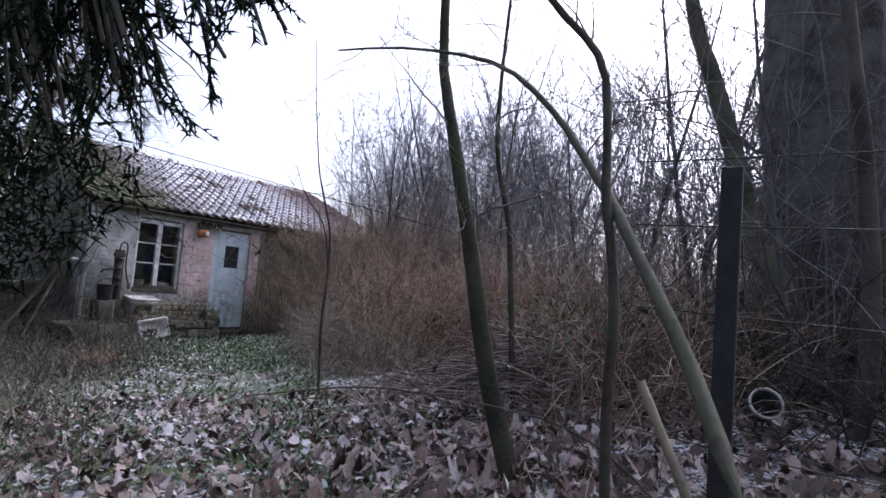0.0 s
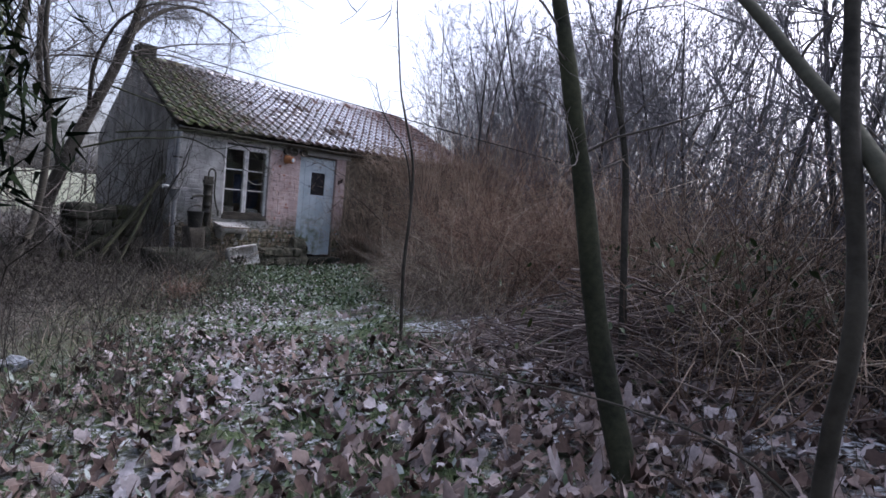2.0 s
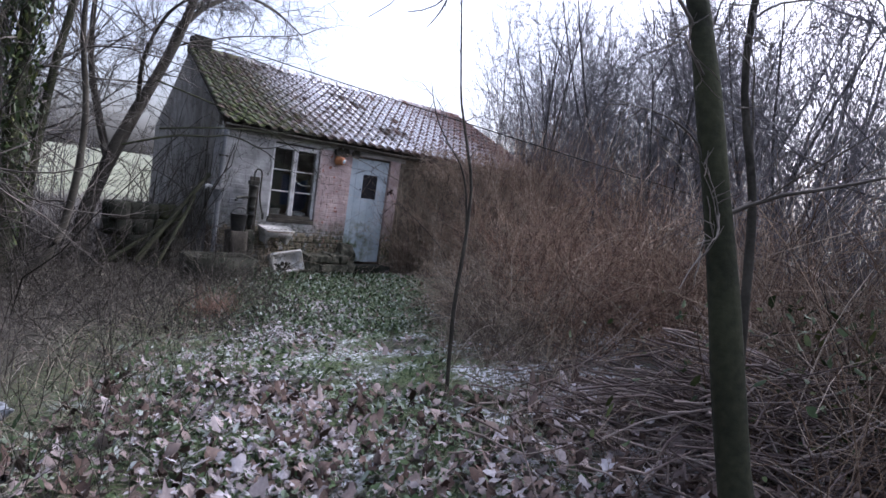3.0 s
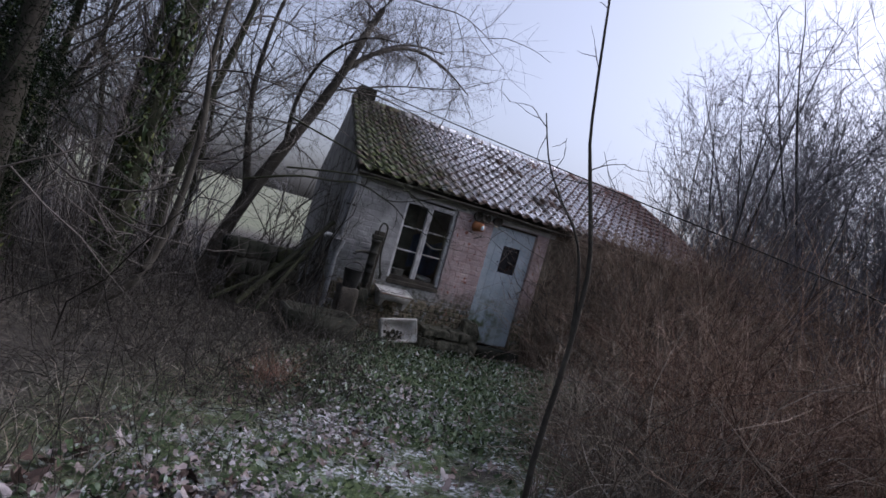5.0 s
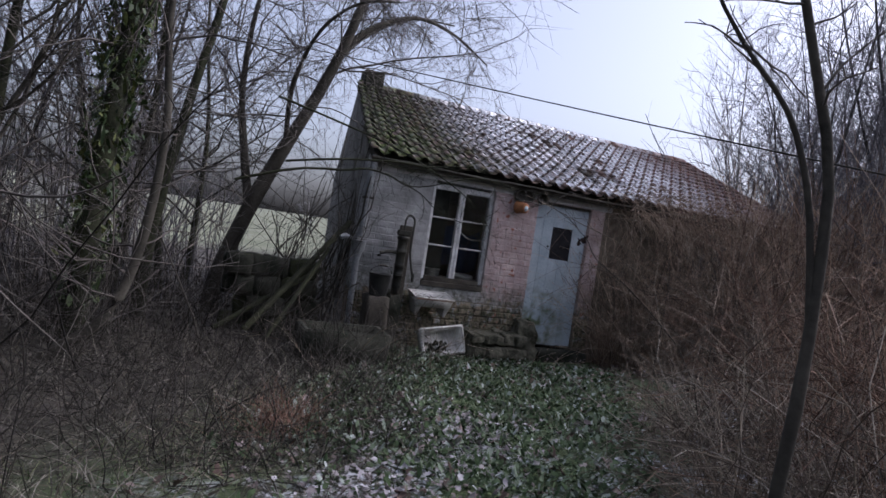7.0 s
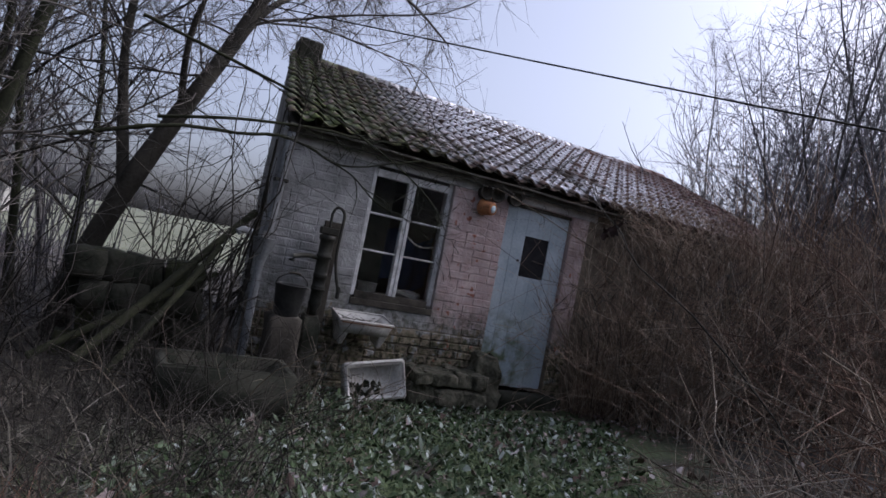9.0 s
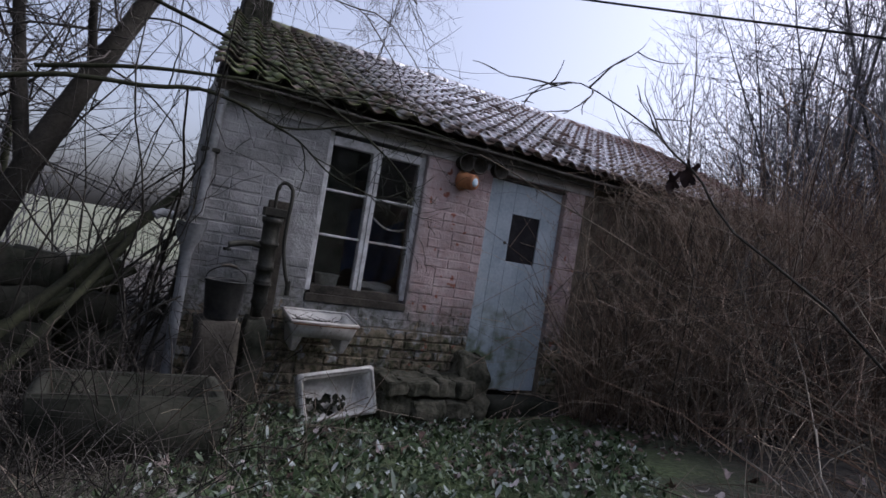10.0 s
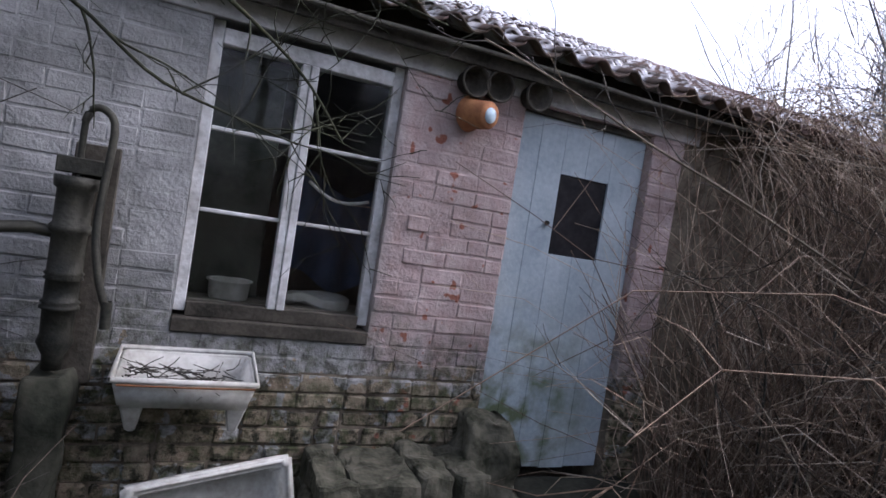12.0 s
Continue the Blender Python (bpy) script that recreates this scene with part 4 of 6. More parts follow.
def stem_tree(name, points, r0, r1, label, bark=BARK, branches=6, blen=0.8, twigs=4, fine=0, lo=0.35, spread=0.55, droop=0.0, category="tree", twig_mat=TWIG, sides=10, fork=None):
    """A tree or branch along given places, with side branches and twigs."""
    global rng
    keep, rng = rng, np.random.default_rng(int(abs(points[0][0]) * 1000 + abs(points[0][1]) * 7000))
    p = bent(points, 22)
    at = p[0].copy()
    ob = empty(name, at)
    path = (p - at)[None]
    r = np.linspace(r0, r1, 22)[None] * rng.uniform(0.94, 1.06, (1, 22))
    part("trunk", mesh_np("trunk", *tubes(path, r, sides), bark, True), ob)
    if fork is not None:
        q = (bent(fork[0], 18) - at)[None]
        part("limb", mesh_np("limb", *tubes(q, np.linspace(fork[1], fork[2], 18)[None], sides), bark, True), ob)
        path = np.concatenate([path[:, np.linspace(0, 21, 18).astype(int)], q])
    if branches:
        p1, d1, t1 = sprout(path, branches, lo, 1.0, spread, 0.15)
        l1 = blen * rng.uniform(0.45, 1.2, len(p1))
        b1 = grow(p1, d1, l1, 8, (0, 0, droop), 0.14)
        pieces = [tubes(b1, taper(len(b1), 9, np.clip((r1 + (r0 - r1) * (1 - t1)) * 0.4, 0.003, 0.003 + l1 * 0.006), 0.3), 4)]
        if twigs:
            p2, d2, t2 = sprout(b1, twigs, 0.15, 1.0, 0.5, 0.1)
            l2 = np.repeat(l1, twigs) * rng.uniform(0.25, 0.65, len(p2))
            b2 = grow(p2, d2, l2, 4, (0, 0, droop), 0.16)
            pieces.append(tubes(b2, taper(len(b2), 5, np.clip(l2 * 0.007, 0.0024, 0.010), 0.45), 3))
            if fine:
                p3, d3, t3 = sprout(b2, fine, 0.1, 1.0, 0.5, 0.05)
                l3 = np.repeat(l2, fine) * rng.uniform(0.3, 0.7, len(p3))
                b3 = grow(p3, d3, l3, 3, (0, 0, droop), 0.16)
                pieces.append(tubes(b3, taper(len(b3), 4, np.full(len(p3), 0.0026), 0.5), 3))
        part("crown", mesh_np("crown", *joined(pieces), twig_mat), ob)
    rng = keep
    return tagged(ob, label, category)


def leaf_scatter(xy, size, curl=0.5, lift=0.015, shape="maple", tilt=0.35, z=None):
    """Small lobed leaves, folded along the midrib, one per place."""
    n = len(xy)
    if shape == "maple":
        ang = np.radians([-90, -40, -22, 10, 30, 62, 90, 118, 150, 170, 202, 220])
        rad = np.array([0.35, 0.62, 0.42, 0.95, 0.55, 0.9, 1.1, 0.9, 0.55, 0.95, 0.42, 0.62])
    else:
        ang = np.radians([-90, -35, 10, 50, 90, 130, 170, 215])
        rad = np.array([0.9, 0.55, 0.5, 0.7, 1.2, 0.7, 0.5, 0.55])
    k = len(ang)
    flat = np.column_stack([np.cos(ang) * rad, np.sin(ang) * rad]) * 0.5
    s = (size * rng.uniform(0.55, 1.25, n))[:, None]
    px = np.concatenate([np.zeros((n, 1)), flat[None, :, 0] * np.ones((n, 1)) * rng.uniform(0.7, 1.1, (n, 1))], 1) * s
    py = np.concatenate([np.zeros((n, 1)), flat[None, :, 1] * np.ones((n, 1))], 1) * s
    fold = rng.normal(0, curl, (n, 1))
    pz = np.abs(px) * fold + (py ** 2) / s * rng.normal(0, curl, (n, 1)) + rng.normal(0, 0.06, px.shape) * s
    a = rng.uniform(0, 2 * np.pi, (n, 1))
    tx, ty = rng.normal(0, tilt, (n, 1)), rng.normal(0, tilt, (n, 1))
    x = px * np.cos(a) - py * np.sin(a)
    y = px * np.sin(a) + py * np.cos(a)
    pz = pz + x * tx + y * ty
    gz = ground_z(xy[:, 0], xy[:, 1])[:, None] if z is None else z[:, None]
    pz = pz - np.minimum(pz.min(axis=1, keepdims=True), 0) * 0.7
    v = np.stack([xy[:, :1] + x, xy[:, 1:] + y, gz + lift * rng.uniform(0.2, 2.2, (n, 1)) + pz], -1).reshape(-1, 3)
    base = np.arange(n)[:, None, None] * (k + 1)
    j = np.arange(k)
    f = np.stack([np.zeros(k, int), 1 + j, 1 + (j + 1) % k], -1)[None] + base
    return v, f.reshape(-1, 3)


def blades(xy, height, width, lean=0.5, segs=3, pull=-0.15, z=None):
    """Flat grass blades as narrow ribbons."""
    n = len(xy)
    gz = ground_z(xy[:, 0], xy[:, 1]) if z is None else z
    way = rng.normal(0, lean, (n, 3)) * np.array([1, 1, 0.2]) + np.array([0, 0, 1])
    p = grow(np.column_stack([xy, gz - 0.01]), way, rng.uniform(height[0], height[1], n), segs, (0, 0, pull), 0.12)
    p[:, 1:, 2] = np.maximum(p[:, 1:, 2], ground_z(p[:, 1:, 0], p[:, 1:, 1]) + 0.008)
    side = rng.normal(0, 1, (n, 1, 3)) * np.array([1, 1, 0.1])
    side = unit(side) * (width * rng.uniform(0.5, 1.4, (n, 1, 1))) * np.linspace(1, 0.15, segs + 1)[None, :, None]
    v = np.stack([p - side, p + side], 2).reshape(-1, 3)
    i = np.arange(n)[:, None] * 2 * (segs + 1) + 2 * np.arange(segs)[None, :]
    f = np.stack([i, i + 1, i + 3, i + 2], -1).reshape(-1, 4)
    return v, f


# leaf litter, herbs and dead grass
def path_patch(n, u0, u1, w0, w1, clump=0.0):
    p = patch(u0, u1, w0, w1)(n)
    if clump:
        q = np.sin(p[:, 0] * 2.3 + 1) * np.sin(p[:, 1] * 2.9) + np.sin(p[:, 0] * 5.1) * 0.4
        p = p[q > rng.uniform(-1, 1, len(p)) * (1 / clump) - 0.2]
    return p[p[:, 1] < -0.15]


def drifted(n, u0, u1, w0, w1, spots):
    """Places gathered round a few spots of the path, given along and aside."""
    p = path_patch(n, u0, u1, w0, w1)
    u, w = along(p[:, 0], p[:, 1]), aside(p[:, 0], p[:, 1])
    near = np.max([np.exp(-((u - a) / c) ** 2 - ((w - b) / d) ** 2) for a, b, c, d in spots], axis=0)
    return p[near > rng.uniform(0.05, 1.0, len(p))]


stuff("fallen_leaves", *leaf_scatter(path_patch(6000, -1.0, 6.2, -1.6, 3.4), 0.105, 0.8, 0.015, "maple", 0.5), LEAF, "curled purple-brown fallen leaves, many rimmed with frost", "leaves")
stuff("fallen_leaves", *leaf_scatter(drifted(3000, 1.5, 5.6, -0.6, 3.2, [(3.6, 1.3, 1.3, 0.9), (2.2, 0.3, 0.9, 0.7)]), 0.115, 0.85, 0.035, "maple", 0.5), LEAF, "heaped large maple leaves beside the path", "leaves")
stuff("fallen_leaves", *leaf_scatter(path_patch(800, 6.0, 11.5, -1.6, 2.4), 0.09), LEAF, "scattered brown fallen leaves along the path", "leaves")
stuff("fallen_leaves", *leaf_scatter(path_patch(2300, -1.5, 5.0, 3.4, 6.2), 0.11), LEAF, "dull fallen leaves under the old tree", "leaves")
stuff("ground_herbs", *leaf_scatter(path_patch(4200, 4.8, 8.6, -1.7, 1.0, 1.6), 0.05, 0.4, 0.03, "oval", 0.5), HERB, "sparse green herbs along the frosty path", "herbs")
stuff("ground_herbs", *leaf_scatter(path_patch(10500, 8.0, 12.4, -1.7, 1.0), 0.047, 0.4, 0.035, "oval", 0.6), HERB, "low green herbs with frosted leaves on the path", "herbs")
stuff("ground_herbs", *leaf_scatter(path_patch(6500, 0.0, 6.0, -1.8, 1.6, 2.0), 0.045, 0.4, 0.04, "oval", 0.6), HERB, "low green herbs between fallen leaves", "herbs")
stuff("frosted_leaves", *leaf_scatter(drifted(7000, 3.5, 9.6, -1.4, 0.9, [(7.6, -0.4, 1.0, 0.5), (6.2, -0.6, 0.9, 0.5), (5.0, -0.3, 0.8, 0.6), (8.9, -0.3, 0.8, 0.5)]), 0.05, 0.4, 0.04), FROSTED, "frost-whitened small leaves on the trodden path", "leaves")
stuff("frosted_leaves", *leaf_scatter(drifted(2600, 1.0, 6.4, -1.2, 2.8, [(1.6, -0.6, 0.6, 0.5), (2.2, 0.5, 0.5, 0.5), (4.3, 1.0, 0.8, 0.5), (5.6, 2.2, 0.5, 0.5), (2.8, -0.5, 0.8, 0.4), (4.6, -0.2, 0.5, 0.4)]), 0.11, 0.4, 0.045), FROSTED, "frost-whitened maple leaves drifted beside the path", "leaves")
stuff("grass", *blades(path_patch(19000, -0.5, 12, -2.2, 1.1), (0.04, 0.15), 0.0030, 0.8), GRASS, "short green and frosted winter grass", "grass")
stuff("dead_grass", *blades(path_patch(15000, -0.6, 11.5, -4.8, -0.7), (0.15, 0.6), 0.0030, 0.9, 4, -0.28), STRAW_SHADED, "matted dull dead grass beside the path", "grass")
stuff("dead_grass", *blades(drifted(6000, -0.6, 9.0, -2.6, -0.5, [(2.0, -1.5, 1.6, 0.7), (5.5, -1.6, 2.2, 0.6), (8.0, -1.5, 1.2, 0.6)]), (0.12, 0.5), 0.0030, 1.0, 4, -0.3), STRAW, "pale straw of flattened grass at the path's edge", "grass")
stuff("dead_grass", *blades(path_patch(5500, -1.0, 9.5, 0.9, 2.6), (0.15, 0.5), 0.0026, 0.9, 4, -0.28), STRAW, "matted pale dead grass along the bank", "grass")
stuff("dead_grass", *blades(rect(-4.6, -2.6, -3.6, -0.4)(3200), (0.12, 0.5), 0.0026, 0.9, 4, -0.25), STRAW_SHADED, "matted dead grass near the cottage corner", "grass")

stuff("dead_grass", *blades(path_patch(2200, -0.3, 5.6, -2.2, 1.8, 1.5), (0.2, 0.6), 0.0028, 1.2, 4, -0.4), STRAW, "pale straw lying across the leaf litter", "grass")
LONG_STRAW = ramp_material("long bleached grass", [(0, (0.042, 0.038, 0.030)), (0.5, (0.11, 0.10, 0.082)), (1, (0.27, 0.25, 0.215))])
stuff("dead_grass", *blades(path_patch(3400, 3.0, 10.5, -4.0, -1.1, 1.5), (0.3, 0.8), 0.0036, 1.1, 5, -0.34), LONG_STRAW, "long bleached grass flattened beside the path", "grass")
stuff("fallen_leaves", *leaf_scatter(rect(-0.9, 2.4, -1.7, -0.2)(520), 0.06, 0.5, 0.03), LEAF, "dark brown leaves gathered before the door", "leaves")

# tuft of russet grass
tuft_xy = np.array([-3.45, -3.05]) + rng.normal(0, 0.11, (420, 2))
RUSSET = ramp_material("russet grass", [(0, (0.10, 0.05, 0.035)), (1, (0.28, 0.17, 0.12))])
tuft = new("grass_tuft", mesh_np("grass_tuft", *blades(tuft_xy, (0.2, 0.5), 0.003, 0.5, 5, -0.2), RUSSET))
tagged(tuft, "russet tuft of dead grass beside the path", "grass tuft")

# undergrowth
# Stem colours near black: the shade of the wood is put into them.
STEM_SHADED = ramp_material("shade-darkened undergrowth stems", [(0, (0.011, 0.010, 0.008)), (0.6, (0.031, 0.027, 0.022)), (1, (0.095, 0.083, 0.07))])
# Dense dark scrub that also stands in for shade along the wood edge.
thicket("undergrowth", 1300, patch(3.5, 11.5, -7.5, -3.6), (0.8, 2.0), "dark leafless undergrowth of the wood edge", STEM_SHADED, 1.5, -0.1, 0.0035)
thicket("undergrowth", 380, patch(3.4, 9.8, -4.6, -1.7), (0.3, 0.9), "low dark twiggy brush beside the path", STEM_SHADED, 1.1, -0.08, 0.003)
thicket("undergrowth", 450, patch(0.5, 5.0, -6.5, -2.7), (0.5, 1.5), "dark dry undergrowth beside the conifer", STEM_SHADED, 1.3, -0.1, 0.003)
thicket("undergrowth", 420, rect(-6.5, -2.75, -0.7, 3.2), (0.5, 1.5), "dark leafless scrub beside the gable", STEM_SHADED, 1.2, -0.08, 0.004, 0.26)
thicket("undergrowth", 620, rect(-5.2, -2.35, -3.9, -0.9), (0.25, 0.9), "dark matted twigs before the trough", STEM_SHADED, 0.8, -0.12, 0.0034, 0.22)
thicket("undergrowth", 150, patch(4.0, 10.0, -6.5, -2.9), (1.5, 3.6), "tall dark leafless shrubs beside the path", STEM_SHADED, 2.6, -0.04, 0.006, 0.2)
thicket("undergrowth", 700, rect(-1.5, 6.0, -12.5, -8.6), (1.0, 2.8), "dark tangled undergrowth round the old tree", STEM_SHADED, 2.0, -0.06, 0.005, 0.22)
thicket("undergrowth", 1100, patch(0.6, 5.8, 3.4, 6.2), (0.8, 2.0), "dark tangled brambles over the brushwood", STEM_SHADED, 1.3, -0.16, 0.0042, 0.28)
n = 60
foot_xy = np.column_stack([rng.uniform(-3.7, -2.55, n), rng.uniform(-0.35, 2.4, n)])
vine = grow(np.column_stack([foot_xy, ground_z(foot_xy[:, 0], foot_xy[:, 1]) - 0.05]), np.column_stack([(-2.35 - foot_xy[:, 0]) * 0.55 + rng.normal(0, 0.12, n), rng.normal(0.15, 0.25, n), np.ones(n)]), rng.uniform(1.2, 3.0, n), 9, (0, 0, 0.0), 0.2)
vine[:, :, 0] = np.minimum(vine[:, :, 0], WL - 0.03 + SKEW * np.maximum(vine[:, :, 1], 0))
p2, d2, _ = sprout(vine, 7, 0.15, 1.0, 0.6, 0.05)
vine_twigs = grow(p2, d2, rng.uniform(0.25, 0.8, len(p2)), 4, (0, 0, -0.05), 0.24)
stuff("creepers", *joined([tubes(vine, taper(n, 10, rng.uniform(0.005, 0.016, n), 0.4), 5), tubes(vine_twigs, taper(len(p2), 5, rng.uniform(0.002, 0.004, len(p2)), 0.5), 3)]), BARK, "dark woody creepers leaning on the gable", "creeper")
thicket("shrub_stems", 190, patch(1.5, 13, 4.8, 11), (2.4, 5.2), "grey upright stems of the wood understorey", TWIG_HAZED, 5, 0.0, 0.011, 0.07)
thicket("shrub_stems", 260, rect(-12, -3.6, 1.0, 9), (2.0, 4.6), "grey upright stems behind the scrub", TWIG_HAZED, 5, 0.0, 0.009, 0.08)
thicket("shrub_stems", 180, patch(5, 11, -10, -4.5), (1.8, 4.2), "thin upright stems at the wood edge", TWIG, 4, 0.0, 0.008, 0.08)
thicket("weed_stalks", 150, patch(0.5, 6.5, -2.8, -0.7), (0.35, 0.95), "thin dark dead weed stalks", STEM_SHADED, 3.5, -0.02, 0.0026, 0.07, 5)
thicket("weed_stalks", 60, patch(4.2, 6.4, 1.1, 1.9), (0.3, 0.7), "pale dead weed stalks by the sapling", STRAW, 2.5, -0.08, 0.0026, 0.1, 5)

thicket("dry_twigs", 150, rect(-3.1, -2.05, -1.25, -0.45), (0.4, 1.3), "dry twigs tangled over the trough and plinth", STEM_SHADED, 1.0, -0.08, 0.0035, 0.2)
thicket("dry_twigs", 36, rect(-3.0, -1.6, -1.4, -0.7), (0.6, 1.2), "pale dry twigs before the trough", STRAW, 0.8, -0.1, 0.004, 0.2)
# brushwood heap on the bank
n = 700
c = np.array([-1.95, -8.05]) + rng.normal(0, 1, (n, 2)) * np.array([0.55, 0.55])
top = 0.62 * np.exp(-((c - np.array([-1.95, -8.05])) ** 2).sum(1) / 0.55)
hz = ground_z(c[:, 0], c[:, 1]) + rng.uniform(0, 1, n) * top + 0.02
turn = rng.normal(math.radians(-38), 0.75, n)
way = np.column_stack([np.cos(turn), np.sin(turn), rng.normal(0, 0.14, n)])
heap = grow(np.column_stack([c, hz]) - way * 0.5, way, rng.uniform(0.5, 1.4, n), 5, (0, 0, -0.02), 0.15)
heap[:, :, 2] = np.maximum(heap[:, :, 2], ground_z(heap[:, :, 0], heap[:, :, 1]) + 0.01)
stuff("brushwood_heap", *tubes(heap, taper(n, 6, rng.uniform(0.003, 0.009, n), 0.5), 4), BRUSH, "heap of cut brown brushwood on the bank", "brushwood")
thicket("bramble_arch", 220, patch(3.4, 5.2, 2.3, 3.9), (0.8, 1.9), "arching bramble stems over the brushwood heap", BRAMBLE, 1.5, -0.16, 0.004)
leaf_xy = np.array([-1.8, -8.4]) + rng.normal(0, 0.6, (650, 2))
stuff("bramble_leaves", *leaf_scatter(leaf_xy, 0.055, 0.4, 0.0, "oval", 0.8, ground_z(leaf_xy[:, 0], leaf_xy[:, 1]) + rng.uniform(0.1, 0.9, 650)), IVY, "dull green bramble leaves over the heap", "leaves")

# standing trees near the path
stem_tree("young_tree", [(-3.97, -8.93, -0.12), (-3.93, -8.73, 0.34), (-3.92, -8.61, 0.67), (-3.93, -8.53, 1.0), (-3.94, -8.45, 1.37), (-3.96, -8.36, 1.75), (-3.96, -8.27, 2.09), (-3.91, -8.14, 2.46), (-3.85, -8.04, 2.86), (-3.8, -7.95, 4.4), (-3.7, -7.9, 6.0)], 0.062, 0.026, "straight mossy young tree trunk beside the path", BARK_MOSSY, 8, 0.8, 4, 3, 0.45)
stem_tree("thin_tree", [(-2.58, -8.13, 0.15), (-2.63, -8.06, 1.07), (-2.66, -8.0, 1.73), (-2.73, -7.88, 2.35), (-2.73, -7.87, 3.09), (-2.72, -7.9, 3.9), (-2.7, -7.9, 5.2)], 0.028, 0.01, "thin bare tree behind the young tree", BARK, 10, 1.0, 4, 3, 0.3)
stem_tree("crooked_tree", [(-5.02, -9.74, -0.05), (-5.0, -9.70, 0.56), (-5.02, -9.70, 0.86), (-5.06, -9.72, 1.1), (-5.04, -9.69, 1.33), (-5.04, -9.66, 1.5), (-4.95, -9.62, 1.76), (-4.92, -9.58, 2.02), (-4.98, -9.5, 2.16), (-5.1, -9.36, 2.35), (-5.3, -9.2, 3.0), (-5.3, -9.1, 3.8)], 0.021, 0.013, "dark crooked young trunk beside the fence", BARK, 5, 0.5, 3, 0, 0.6)
stem_tree("leaning_tree", [(-5.5, -10.4, -0.1), (-5.42, -10.25, 0.45), (-5.3, -10.05, 0.9), (-5.19, -9.92, 1.12), (-5.11, -9.8, 1.3), (-4.98, -9.65, 1.52), (-4.88, -9.53, 1.66), (-4.76, -9.37, 1.86), (-4.68, -9.17, 2.07), (-4.55, -8.9, 2.28), (-4.5, -8.55, 2.42), (-4.6, -8.25, 2.46), (-4.72, -7.94, 2.45)], 0.028, 0.006, "olive grey tree leaning across the crooked trunk", BARK_OLIVE, 7, 0.5, 3, 2, 0.45)
stem_tree("forked_tree", [(-0.5, -10.05, 0.3), (-0.55, -9.94, 0.74), (-0.55, -9.85, 1.36), (-0.55, -9.56, 2.02), (-0.56, -9.38, 2.77), (-0.59, -9.14, 3.62), (-0.64, -8.92, 4.44), (-0.6, -8.8, 6.5)], 0.15, 0.06, "olive-grey tree trunk bending behind the fence", BARK_OLIVE, 14, 1.9, 6, 4, 0.35)
stem_tree("old_tree", [(1.05, -10.1, 0.2), (1.05, -10.12, 1.2), (1.0, -10.1, 2.4), (0.95, -10.05, 4.2), (0.9, -10.0, 7.5)], 0.80, 0.55, "massive old tree with grey ridged bark", BARK_OLD, 14, 2.6, 6, 4, 0.2, sides=26)
stem_tree("ivy_stem", [(-2.1, -10.4, 0.1), (-2.05, -10.5, 1.0), (-2.0, -10.45, 2.2), (-1.95, -10.3, 3.6), (-2.0, -10.2, 5)], 0.07, 0.04, "dark climbing stem before the old tree", BARK, 12, 0.9, 5, 2, 0.1)
sap = stem_tree("sapling", [(-2.74, -6.04, 0.0), (-2.77, -6.02, 0.67), (-2.76, -6.03, 1.11), (-2.76, -6.03, 1.37), (-2.77, -6.02, 1.64), (-2.82, -5.97, 1.91), (-2.87, -5.94, 2.11), (-2.9, -5.91, 2.28), (-2.95, -5.88, 2.7), (-2.98, -5.84, 3.1), (-3.0, -5.8, 3.6)], 0.017, 0.004, "thin forked sapling standing at the path's edge", BARK, 7, 0.25, 2, 0, 0.4, fork=([(-2.76, -6.03, 1.25), (-2.79, -6.0, 1.55), (-2.84, -5.95, 1.76), (-2.94, -5.88, 1.92), (-3.03, -5.83, 2.08), (-3.1, -5.8, 2.3)], 0.009, 0.003))
log = stem_tree("cut_branch", [(-5.47, -9.93, 0.95), (-5.44, -10.05, 0.68), (-5.40, -10.2, 0.35), (-5.36, -10.36, -0.02)], 0.012, 0.018, "pale barkless cut branch leaning by the fence", BARK_PALE, 0)
stick = stem_tree("long_twig", [(-5.3, -8.15, 0.60), (-4.85, -8.40, 0.64), (-4.63, -8.64, 0.63), (-4.45, -8.92, 0.6), (-4.33, -9.24, 0.55), (-4.2, -9.5, 0.40), (-4.0, -9.9, 0.0)], 0.003, 0.006, "long bare twig arching low across the path's edge", BARK, 5, 0.25, 0, 0, 0.1)

